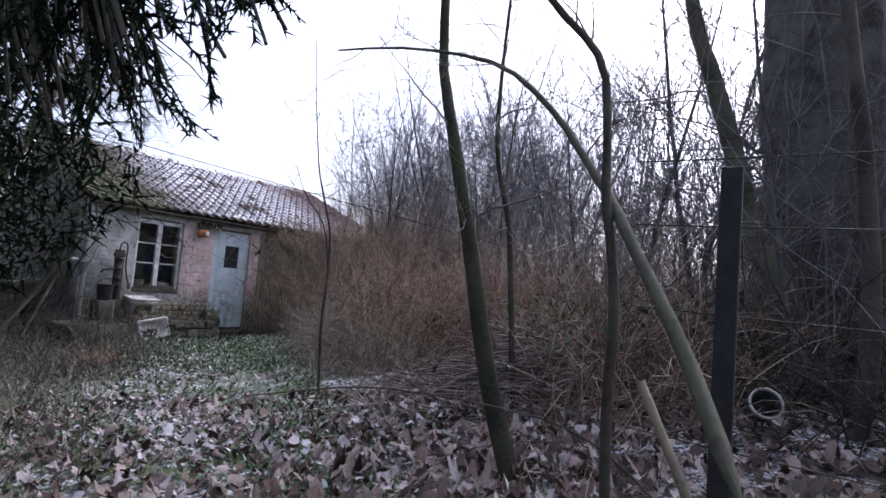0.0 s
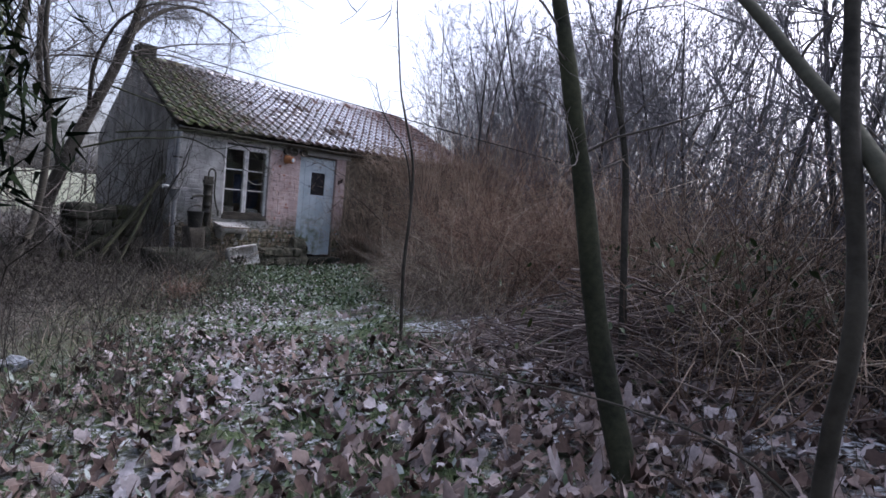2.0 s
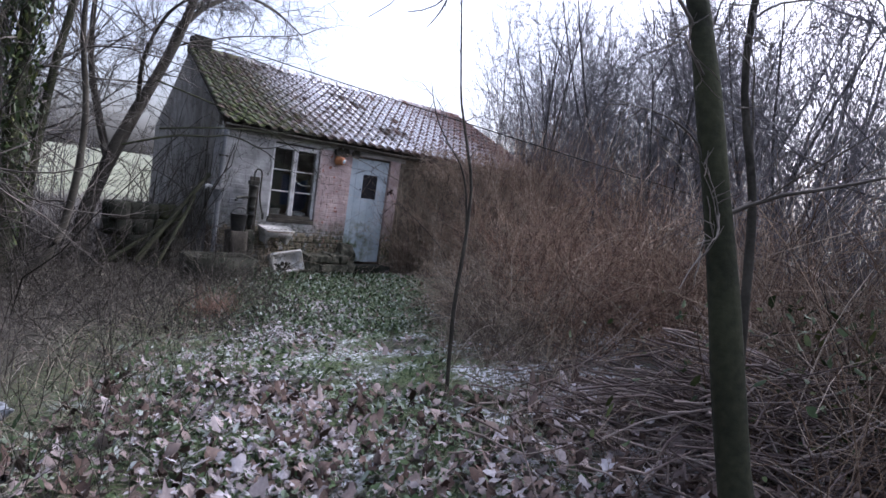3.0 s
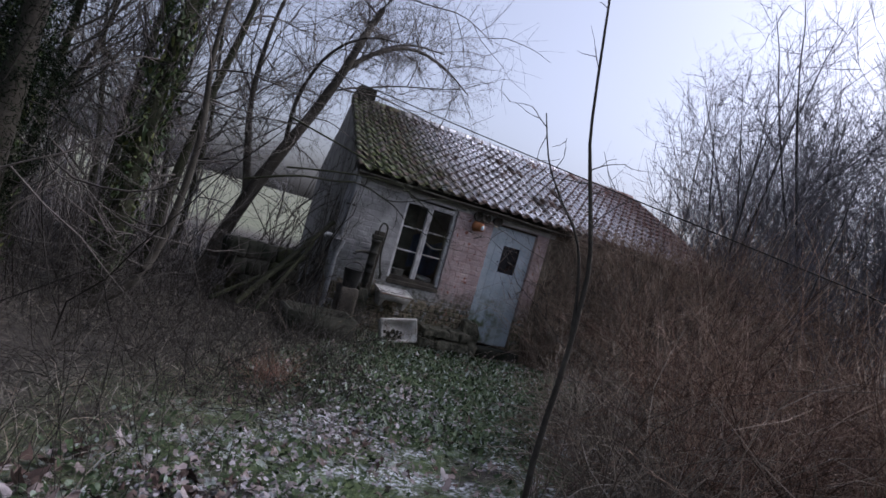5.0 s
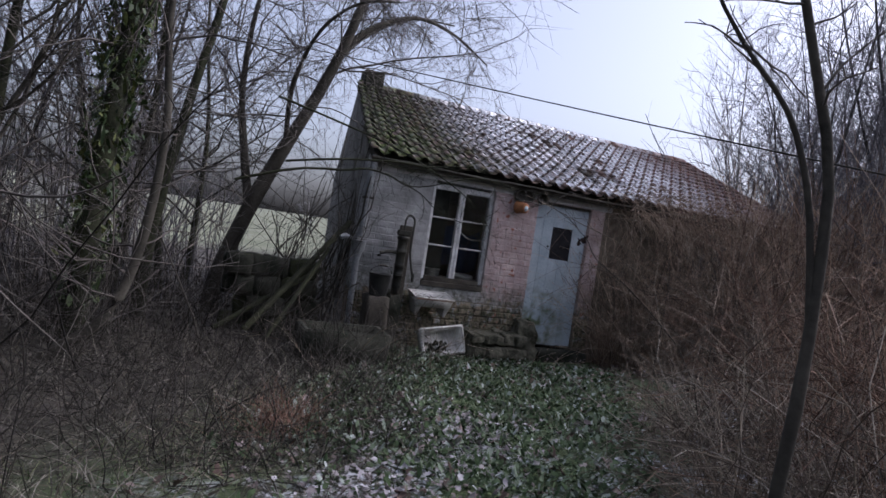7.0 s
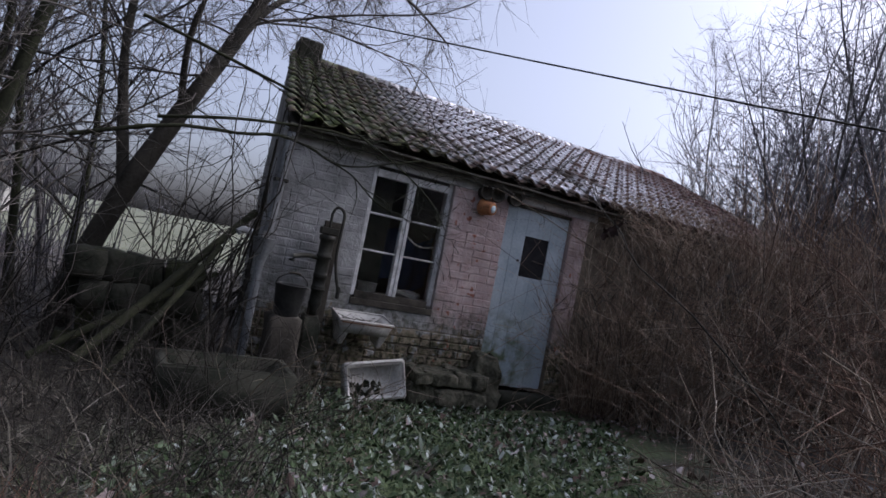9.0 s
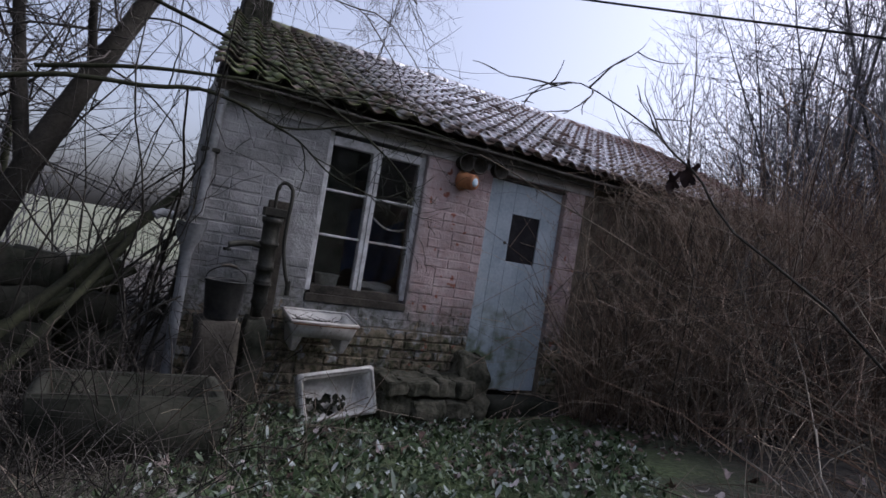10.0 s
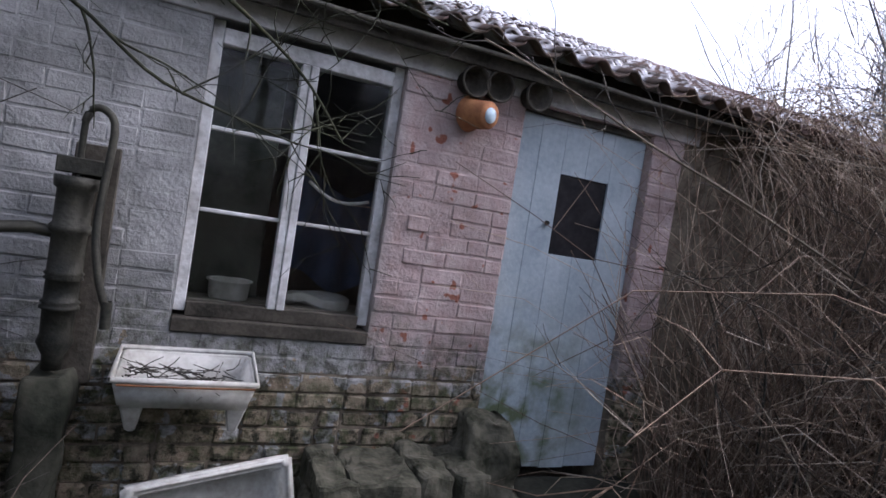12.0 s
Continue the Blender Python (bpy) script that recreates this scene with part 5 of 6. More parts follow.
# dark conifer
def conifer(at, height, reach, tips, label, n=280, m=90000):
    ob = empty("conifer", (*at, float(ground_z(*at))))
    trunk = grow([(0, 0, -0.1)], [(0, 0, 1)], [height], 10, (0, 0, 0), 0.02)
    part("trunk", mesh_np("trunk", *tubes(trunk, np.linspace(0.16, 0.03, 11)[None], 10), BARK, True), ob)
    t = rng.uniform(0.36, 0.95, n)
    a = rng.uniform(0, 2 * np.pi, n)
    base = np.column_stack([np.zeros(n), np.zeros(n), t * height])
    ln = reach * (1.05 - 0.5 * t) * rng.uniform(0.6, 1.1, n)
    way = np.column_stack([np.cos(a), np.sin(a), rng.uniform(-0.1, 0.4, n)])
    b1 = grow(base, way, ln, 7, (0, 0, -0.06), 0.07)
    extra = []
    for tip in tips * 7:
        e = np.array(tip) + rng.uniform(-1, 1, 3) * np.array([0.08, 0.08, 0.05]) - np.array([*at, float(ground_z(*at))])
        s = np.array([0, 0, e[2] + 0.9])
        k = np.linspace(0, 1, 8)[:, None]
        extra.append(s + (e - s) * k + np.array([0, 0, 0.45]) * np.sin(k * np.pi) + rng.normal(0, 0.02, (8, 3)))
    b1 = np.concatenate([b1, np.array(extra).reshape(-1, 8, 3)])
    branch = mesh_np("branch_wood", *tubes(b1, taper(len(b1), 8, np.full(len(b1), 0.009), 0.3), 4), BARK)
    part("branch_wood", branch, ob)
    p2, d2, t2 = sprout(b1, 26, 0.1, 1.0, 0.45, -0.12)
    size = np.repeat(np.where(np.arange(len(b1)) < n, 1.0, 0.45), 26)
    b2 = grow(p2, d2, rng.uniform(0.12, 0.34, len(p2)) * size, 2, (0, 0, -0.16), 0.09)
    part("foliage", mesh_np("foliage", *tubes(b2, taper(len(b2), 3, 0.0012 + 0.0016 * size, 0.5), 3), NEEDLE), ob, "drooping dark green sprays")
    fine = []
    for own, count, long, wide in ((b2[size > 0.5], 5, 0.055, 0.0032), (b2[size < 0.5], 38, 0.022, 0.0017)):
        q, d, _ = sprout(own, count, 0.02, 1.0, 0.45, -0.1)
        fine.append((q, d, rng.uniform(0.4, 1.1, len(q)) * long, np.full(len(q), wide)))
    hh = rng.uniform(0.05, height * 0.92, m)
    lobes = 0.86 + 0.14 * np.sin(hh * 9.0 + 1.0)
    aa = rng.uniform(0, 6.283, m)
    rr = reach * (1.05 - 0.5 * hh / height) * lobes * (0.9 + 0.12 * np.sin(aa * 5 + hh * 3)) * np.sqrt(rng.uniform(0.15, 1, m))
    rr = rr * np.clip((hh - 0.35) * 0.85, 0.1, 1)
    q = np.column_stack([rr * np.cos(aa), rr * np.sin(aa), hh])
    fine.append((q, unit(rng.normal(0, 1, (m, 3)) + np.array([0, 0, -0.6])), rng.uniform(0.03, 0.07, m), rng.uniform(0.003, 0.006, m)))
    q, d, long, wide = [np.concatenate(c) for c in zip(*fine)]
    flat = unit(np.cross(d, rng.normal(0, 1, d.shape))) * wide[:, None]
    v = np.stack([q - flat, q + flat, q + d * long[:, None]], 1).reshape(-1, 3)
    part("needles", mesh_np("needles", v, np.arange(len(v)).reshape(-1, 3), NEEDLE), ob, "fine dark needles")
    return tagged(ob, label, "conifer")


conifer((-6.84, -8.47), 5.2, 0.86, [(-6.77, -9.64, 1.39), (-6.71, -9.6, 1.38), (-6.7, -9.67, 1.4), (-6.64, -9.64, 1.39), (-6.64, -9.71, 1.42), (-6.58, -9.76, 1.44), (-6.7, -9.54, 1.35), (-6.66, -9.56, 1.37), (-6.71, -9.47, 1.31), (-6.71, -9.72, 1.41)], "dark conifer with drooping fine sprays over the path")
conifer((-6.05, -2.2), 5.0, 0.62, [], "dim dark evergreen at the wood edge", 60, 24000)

# trees at the gable
stem_tree("leaning_elm", [(-3.95, 1.4, -0.15), (-3.88, 1.5, 0.43), (-3.6, 1.5, 1.35), (-3.25, 1.5, 2.25), (-2.95, 1.5, 2.95), (-2.66, 1.5, 3.75), (-2.45, 1.55, 4.5), (-2.1, 1.7, 5.4), (-1.6, 1.9, 6.3)], 0.13, 0.04, "dark tree leaning over the cottage gable with drooping twigs", BARK, 26, 2.2, 9, 7, 0.36, 0.6, -0.04)
stem_tree("drooping_limb", [(-2.66, 1.5, 3.75), (-2.2, 1.7, 4.25), (-1.5, 2.0, 4.65), (-0.7, 2.4, 4.7), (0.1, 2.7, 4.45)], 0.05, 0.012, "twiggy limb drooping over the cottage ridge", BARK, 24, 1.25, 8, 6, 0.12, 0.6, -0.05)
stem_tree("drooping_limb", [(-2.95, 1.5, 2.95), (-2.5, 2.2, 3.9), (-1.9, 2.9, 4.6), (-1.2, 3.3, 5.1), (-0.3, 3.6, 5.3)], 0.05, 0.012, "twiggy limb arching behind the cottage ridge", BARK, 22, 1.4, 8, 6, 0.15, 0.6, -0.04)
stem_tree("drooping_limb", [(-3.25, 1.5, 2.25), (-3.3, 1.2, 3.0), (-3.1, 0.9, 3.7), (-2.7, 0.6, 4.1), (-2.2, 0.4, 4.2)], 0.04, 0.01, "twiggy limb hanging before the gable", BARK, 20, 1.2, 8, 5, 0.15, 0.6, -0.05)
stem_tree("leaning_elm_limb", [(-3.6, 1.5, 1.3), (-3.75, 1.7, 2.0), (-3.9, 1.9, 3.0), (-3.85, 2.0, 4.2), (-3.6, 2.1, 5.5)], 0.07, 0.02, "upright limb beside the leaning dark tree", BARK, 12, 1.8, 6, 4, 0.25, 0.55, -0.01)
for k, (x, y, r, dx, h) in enumerate(((-5.15, -0.65, 0.13, 0.35, 7.5), (-4.75, 0.9, 0.09, 0.75, 7), (-6.1, -1.6, 0.10, -0.3, 7), (-5.6, 1.8, 0.08, 0.3, 6.5), (-7.2, -3.4, 0.11, 0.15, 7.5))):
    t = stem_tree("woodland_tree", [(x, y, -0.2), (x + 0.05, y, 1), (x + dx * 0.35, y + 0.1, 2.6), (x + dx * 0.7, y + 0.1, 4.2), (x + dx, y + 0.1, h)], r, r * 0.3, "dark bare tree with ivy on its trunk" if k in (0, 2) else "dark bare tree at the wood edge", BARK_MOSSY, 20, 1.9, 7, 5, 0.12, 0.6, 0.0)
    if k in (0, 2, 4):
        m = 2600
        hh = rng.uniform(0.2, h * 0.75, m)
        aa = rng.uniform(0, 6.28, m)
        rr = r + np.abs(rng.normal(0, 0.06, m))
        xy = np.column_stack([x + dx * hh / h + rr * np.cos(aa), y + 0.05 + rr * np.sin(aa)])
        v, f = leaf_scatter(xy, 0.06, 0.4, 0.0, "oval", 1.2, hh)
        part("ivy", mesh_np("ivy", v - np.array([x, y, -0.2]), f, IVY), t, "dark ivy leaves")
stem_tree("low_branch", [(-5.3, -1.5, -0.2), (-5.04, -1.5, 0.0), (-4.75, -1.5, 0.29), (-4.58, -1.5, 0.9), (-4.51, -1.5, 1.87), (-4.6, -1.5, 2.9), (-4.5, -1.5, 4.2)], 0.06, 0.02, "dark crooked tree rising from the wood edge", BARK, 18, 1.3, 6, 4, 0.2)
birches = [tree_meshes(81, 11, 0.07, (0.02, 0, 0), 26, 6, 5, BARK_GREY, TWIG_PALE, 0.3, 0.25, 0.02, 0, 0.9), tree_meshes(82, 8.5, 0.06, (-0.02, 0, 0), 22, 6, 5, BARK_GREY, TWIG_PALE, 0.32, 0.25, 0.02, 0, 0.9)]
plant_tree(birches[0], (12, 7.5), 0.4, 1.0, "birch", "tall slender birch behind the cottage", "birch")
plant_tree(birches[1], (14.5, 5.5), 2.0, 1.0, "birch", "slender birch behind the thicket", "birch")

# branches hanging before the cottage
stem_tree("hanging_branch", [(-3.9, -0.5, 1.6), (-3.3, -0.6, 1.82), (-2.81, -0.6, 1.89), (-2.56, -0.6, 1.95), (-2.29, -0.6, 1.92), (-2.09, -0.6, 1.85), (-1.83, -0.6, 1.88), (-1.24, -0.6, 2.08), (-0.72, -0.6, 2.05)], 0.016, 0.004, "bare branch hanging across the cottage front", BARK_MOSSY, 9, 0.6, 3, 1, 0.25, 0.36, -0.02, "branch", twig_mat=BARK_MOSSY, fork=([(-2.09, -0.6, 1.85), (-1.9, -0.6, 1.78), (-1.67, -0.6, 1.62), (-1.43, -0.6, 1.55), (-1.2, -0.58, 1.5)], 0.008, 0.003))
stem_tree("hanging_branch", [(-3.4, -0.3, 1.9), (-2.9, -0.5, 2.0), (-2.5, -0.55, 2.06), (-2.19, -0.6, 2.09), (-1.86, -0.6, 2.1), (-1.5, -0.6, 2.17), (-1.06, -0.6, 2.19)], 0.014, 0.004, "bare twiggy branch under the eaves", BARK_MOSSY, 10, 0.55, 3, 1, 0.25, 0.36, -0.02, "branch", twig_mat=BARK_MOSSY)
stem_tree("hanging_branch", [(-3.6, -0.7, 2.5), (-2.9, -0.75, 2.35), (-2.3, -0.8, 2.2), (-1.7, -0.85, 1.95), (-1.3, -0.85, 1.72), (-1.1, -0.85, 1.5)], 0.013, 0.003, "dark twiggy branch drooping before the window", BARK_MOSSY, 9, 0.5, 3, 1, 0.3, 0.36, -0.03, "branch", twig_mat=BARK_MOSSY)
stem_tree("bramble_arch_stem", [(1.9, -1.0, 0.1), (2.3, -0.9, 0.9), (1.85, -0.8, 1.26), (0.73, -0.8, 1.61), (0.18, -0.8, 1.75), (-0.3, -0.8, 1.89), (-0.65, -0.8, 1.97)], 0.009, 0.003, "long grey bramble stem arching before the door", BARK_PALE, 8, 0.4, 3, 0, 0.3, 0.5, -0.02, "bramble")
arch = stem_tree("leafy_twig", [(-0.75, -4.0, 0.0), (-0.95, -3.95, 0.7), (-1.35, -3.75, 1.15), (-1.56, -3.57, 1.34), (-1.6, -3.48, 1.47), (-1.64, -3.42, 1.53), (-1.67, -3.38, 1.58), (-1.8, -3.26, 1.68), (-1.86, -3.22, 1.68), (-1.97, -3.14, 1.62)], 0.004, 0.0012, "thin arching twig with one withered dark leaf", BARK, 7, 0.22, 2, 0, 0.5, 0.5, -0.01, "twig")
side, out = np.array([-0.55, 0.83, 0.0]), np.array([0.8, 0.53, 0.27])
lobes = np.linspace(0, 2 * np.pi, 22, endpoint=False)
leaf_v, leaf_f = [], []
for dx, dz, size, turn in ((-0.012, 0.0, 0.036, 0.3), (0.022, -0.022, 0.030, 1.4)):
    rim = size * (0.72 + 0.34 * np.cos(lobes * 5 + turn) * np.abs(np.sin(lobes / 2 + 0.4)))
    crumple = 0.012 * np.sin(lobes * 3 + turn) + 0.005 * np.cos(lobes * 7)
    ring = np.outer(dx + rim * 0.72 * np.cos(lobes), side) + np.outer(dz + rim * 1.25 * np.sin(lobes), (0.1, 0, 1.0)) + np.outer(crumple, out)
    k = len(leaf_v)
    leaf_v += [np.outer(dx, side)[0] + np.array([0, 0, dz]) + out * 0.008, *ring]
    leaf_f += [[k, k + 1 + j, k + 1 + (j + 1) % 22] for j in range(22)]
part("withered_leaf", mesh_np("withered_leaf", np.array(leaf_v) + np.array([-1.62, -3.45, 1.475]) - np.array([-0.75, -4.0, 0.0]), leaf_f, material("withered leaf", (0.012, 0.007, 0.007), (0.035, 0.02, 0.016), 20, 0.9, 0.3)), arch, "withered dark brown leaf")
for k in range(24):
    x0, y0 = rng.uniform(1.2, 3.2), rng.uniform(-2.0, -0.35)
    hgt, dx = rng.uniform(0.9, 2.0), rng.uniform(-1.1, 0.3)
    stem_tree("bramble_cane", [(x0, y0, -0.05), (x0 + dx * 0.2, y0 - 0.1, hgt * 0.7), (x0 + dx * 0.6, y0 - 0.2, hgt), (x0 + dx, y0 - 0.3, hgt * 0.8)], 0.006, 0.002, "pale bare bramble cane by the door", BARK_PALE if k % 2 else BARK, 9, 0.45, 3, 0, 0.2, 0.55, -0.02, "bramble", twig_mat=TWIG if k % 2 else BARK)

# overhead cable
cable = rod("overhead_cable", bent([(-4.2, 4.1, 4.3), (-2.2, 0.94, 3.52), (0, -2.5, 2.68), (3.2, -7.6, 1.5)], 24).tolist(), 0.007, IRON)
tagged(cable, "black overhead cable slung past the cottage ridge", "cable")


# ---- things at the cottage ----
def slab(name, lo, hi, mat, label, category, rough=0.03, seed=1, cuts=5):
    """A worn block with an uneven surface."""
    bm = bmesh.new()
    box(bm, (lo[0], lo[1], lo[2]), hi)
    bmesh.ops.subdivide_edges(bm, edges=bm.edges[:], cuts=cuts, use_grid_fill=True)
    c = (Vector(lo) + Vector(hi)) / 2
    for v in bm.verts:
        d = noise.noise_vector(v.co * 6 + Vector((seed, 0, 0))) * rough + noise.noise_vector(v.co * 17 + Vector((0, seed, 0))) * rough * 0.4
        rel = v.co - c
        corner = sum(abs(rel[i]) / ((hi[i] - lo[i]) / 2) > 0.95 for i in range(3))
        v.co += d - rel.normalized() * (0.012 * (corner - 1) if corner > 1 else 0)
    ob = bm_part(name, bm, mat, smooth=True)
    return tagged(ob, label, category)


STONE = material("mossy weathered stone", (0.016, 0.018, 0.009), (0.115, 0.108, 0.08), 11, 0.95, 0.8, 40, True)
ledge = empty("stone_ledge", (-0.51, -0.24, -0.1))
tagged(ledge, "low mossy ledge of rough stones at the wall's foot", "ledge")
ledge_rng = random.Random(23)
for z0, z1, cuts_x in ((-0.1, 0.09, (-0.92, -0.66, -0.36, -0.10)), (0.085, 0.235, (-0.90, -0.74, -0.45, -0.27, -0.11))):
    for a, c in zip(cuts_x, cuts_x[1:]):
        stone = slab("stone", (a + 0.002, -0.43 + ledge_rng.uniform(-0.03, 0.03), z0), (c - 0.002, -0.02, z1 - 0.02 + ledge_rng.uniform(-0.02, 0.015)), STONE, "", "", 0.034, ledge_rng.randint(1, 90), 8)
        for face in stone.data.polygons:
            face.use_smooth = False
        stone.parent = ledge
        stone.matrix_parent_inverse = Matrix.Translation((0.51, 0.24, 0.1))
stuff("ledge_grass", *blades(np.column_stack([rng.uniform(-0.95, -0.1, 260), rng.uniform(-0.56, -0.38, 260)]), (0.08, 0.32), 0.0026, 0.7, 4, -0.22), STRAW_SHADED, "dead grass hanging round the stone ledge", "grass")
mound = slab("mossy_block", (-0.16, -0.26, -0.2), (0.15, -0.03, 0.42), STONE, "crumbling moss-covered block beside the door", "block", 0.07, 5, 12)
for v in mound.data.vertices:
    k = max(0.0, (v.co.z - 0.05) / 0.4)
    v.co.x = v.co.x * (1 - 0.35 * k * k) - 0.02 * k
    v.co.y = -0.03 + (v.co.y + 0.03) * (1 - 0.4 * k * k)
slab("threshold", (0.22, -0.22, -0.2), (1.0, 0.03, 0.02), CONCRETE_SHADED, "worn stone threshold before the door", "threshold", 0.02, 7)
slab("pump_plinth", (-1.975, -0.27, -0.2), (-1.83, -0.05, 0.545), CONCRETE_SHADED, "shaded mossy concrete plinth under the hand pump", "plinth", 0.035, 9, 10)
slab("bucket_block", (-2.32, -0.55, -0.2), (-2.05, -0.26, 0.555), WOOD_DARK, "dark mossy block under the bucket", "block", 0.02, 12)

# hand pump
pump = empty("hand_pump", (-1.90, -0.20, 0.54))
tagged(pump, "old cast iron hand pump on a weathered board", "hand pump")
boxed("back_board", (-0.03, 0.06, -0.05), (0.12, 0.10, 0.86), WOOD_DARK, pump, "weathered mossy board")
turned("barrel", [(0.0, 0.0), (0.035, 0.0), (0.035, 0.05), (0.06, 0.10), (0.052, 0.13), (0.055, 0.22), (0.065, 0.225), (0.065, 0.235), (0.056, 0.24), (0.066, 0.25), (0.056, 0.258), (0.056, 0.33), (0.066, 0.335), (0.058, 0.345), (0.066, 0.355), (0.058, 0.365), (0.058, 0.50), (0.07, 0.51), (0.07, 0.53), (0.06, 0.54), (0.06, 0.66), (0.072, 0.67), (0.075, 0.71), (0.0, 0.71)], IRON, pump, "ribbed iron barrel", 20, pose(0, 0, 0.02))
rod("spout", [(-0.05, 0, 0.52), (-0.12, -0.01, 0.53), (-0.20, -0.03, 0.52), (-0.27, -0.05, 0.50), (-0.28, -0.05, 0.46)], 0.022, IRON, pump)
rod("plunger", [(0, 0, 0.70), (0.0, 0, 0.93)], 0.012, IRON, pump)
rod("handle", bent([(0.0, -0.01, 0.93), (0.02, -0.02, 0.98), (0.06, -0.03, 0.985), (0.10, -0.04, 0.93), (0.095, -0.05, 0.75), (0.09, -0.07, 0.55), (0.12, -0.09, 0.38), (0.16, -0.09, 0.26), (0.16, -0.09, 0.21)], 26).tolist(), 0.014, IRON, pump, "curved iron handle")
for ob in pump.children:
    if ob.name.startswith("handle"):
        rod("grip", [(0.158, -0.09, 0.30), (0.162, -0.09, 0.20)], 0.019, IRON, ob, "thickened grip end")
    if ob.name.startswith("spout"):
        rod("spout_lip", [(-0.28, -0.05, 0.475), (-0.281, -0.05, 0.455)], 0.028, IRON, ob)
boxed("bracket", (-0.07, -0.02, 0.74), (0.09, 0.06, 0.80), IRON, pump)

# bucket under the spout
bucket = empty("bucket", (-2.18, -0.42, 0.55))
tagged(bucket, "dented dark metal bucket standing under the pump spout", "bucket")
turned("body", [(0.0, 0.005), (0.098, 0.0), (0.104, 0.02), (0.128, 0.25), (0.134, 0.255), (0.130, 0.262), (0.124, 0.25), (0.10, 0.02), (0.0, 0.015)], material("dull bucket metal", (0.02, 0.021, 0.021), (0.065, 0.063, 0.058), 6, 0.6, 0.2, 40, True, metal=0.4), bucket, "", 24)
rod("bail", bent([(-0.13, 0, 0.24), (-0.11, -0.03, 0.31), (0, -0.05, 0.36), (0.11, -0.03, 0.31), (0.13, 0, 0.24)], 14).tolist(), 0.004, IRON, bucket)
rod("grip", [(-0.05, -0.047, 0.353), (0.0, -0.05, 0.361), (0.05, -0.047, 0.353)], 0.010, WOOD_DARK, bucket.children[-1], "wooden bail grip")

# downpipe with hopper
downpipe = empty("downpipe", (-2.37, -0.09, -0.1))
tagged(downpipe, "pale downpipe with a broken hopper at the cottage corner", "downpipe")
rod("upper_pipe", [(0.02, 0.03, 2.28), (0.0, 0.03, 1.9), (-0.02, 0.03, 1.30)], 0.042, ZINC, downpipe, "", 14)
rod("lower_pipe", [(-0.05, -0.05, 1.05), (-0.05, -0.05, 0.6), (-0.05, -0.05, 0.16)], 0.036, ZINC, downpipe, "pale lower pipe", 14)
turned("hopper", [(0.045, 0.0), (0.05, 0.05), (0.08, 0.10), (0.09, 0.20), (0.095, 0.205), (0.085, 0.20), (0.07, 0.11), (0.0, 0.06)], ZINC, downpipe, "grey hopper head", 14, pose(-0.05, -0.05, 1.04))
rod("elbow", [(-0.16, -0.06, 1.27), (-0.24, -0.08, 1.28), (-0.28, -0.09, 1.25)], 0.03, ZINC, downpipe, "pale pipe elbow", 12)
boxed("bracket", (-0.06, -0.01, 1.75), (0.06, 0.09, 1.78), IRON, downpipe)


def basin(name, w, d, h, t, mat, parent):
    """An open rectangular tub: outer shell, rim and hollow, opening upwards."""
    bm = bmesh.new()
    outer0 = [(0.03, 0.02, 0), (w - 0.03, 0.02, 0), (w - 0.03, d - 0.02, 0), (0.03, d - 0.02, 0)]
    outer1 = [(0, 0, h), (w, 0, h), (w, d, h), (0, d, h)]
    inner1 = [(t, t, h), (w - t, t, h), (w - t, d - t, h), (t, d - t, h)]
    inner0 = [(t + 0.03, t + 0.02, 0.03), (w - t - 0.03, t + 0.02, 0.03), (w - t - 0.03, d - t - 0.02, 0.03), (t + 0.03, d - t - 0.02, 0.03)]
    rings = [[bm.verts.new(p) for p in r] for r in (outer0, outer1, inner1, inner0)]
    bm.faces.new(rings[0][::-1])
    bm.faces.new(rings[3])
    for a, b in zip(rings, rings[1:]):
        for i in range(4):
            bm.faces.new((a[i], a[(i + 1) % 4], b[(i + 1) % 4], b[i]))
    bmesh.ops.recalc_face_normals(bm, faces=bm.faces)
    bmesh.ops.bevel(bm, geom=bm.edges[:], offset=min(0.014, t * 0.4), segments=2, affect="EDGES")
    return bm_part(name, bm, mat, parent, smooth=True)


# butler sink lying on its long edge
sink = empty("ceramic_sink", (-1.57, -0.40, -0.16))
tagged(sink, "white ceramic sink tipped on its side against the wall", "sink")
sink.rotation_euler = (radians(74), radians(-7), radians(10))
basin("tub", 0.62, 0.36, 0.15, 0.04, ENAMEL, sink)
sv, sf = leaf_scatter(np.column_stack([rng.uniform(0.05, 0.5, 60), rng.uniform(0.03, 0.2, 60)]), 0.07, 0.6, 0.02, "oval", 0.8, np.full(60, 0.04))
stuff("sink_leaves", np.asarray(sv) * np.array([0.75, 0.9, 1]) @ np.array(sink.rotation_euler.to_matrix()).T + np.array(sink.location), sf, ramp_material("wet ivy leaves", [(0, (0.01, 0.012, 0.008)), (1, (0.05, 0.05, 0.03))]), "dark wet leaves stuck inside the tipped sink", "leaves")

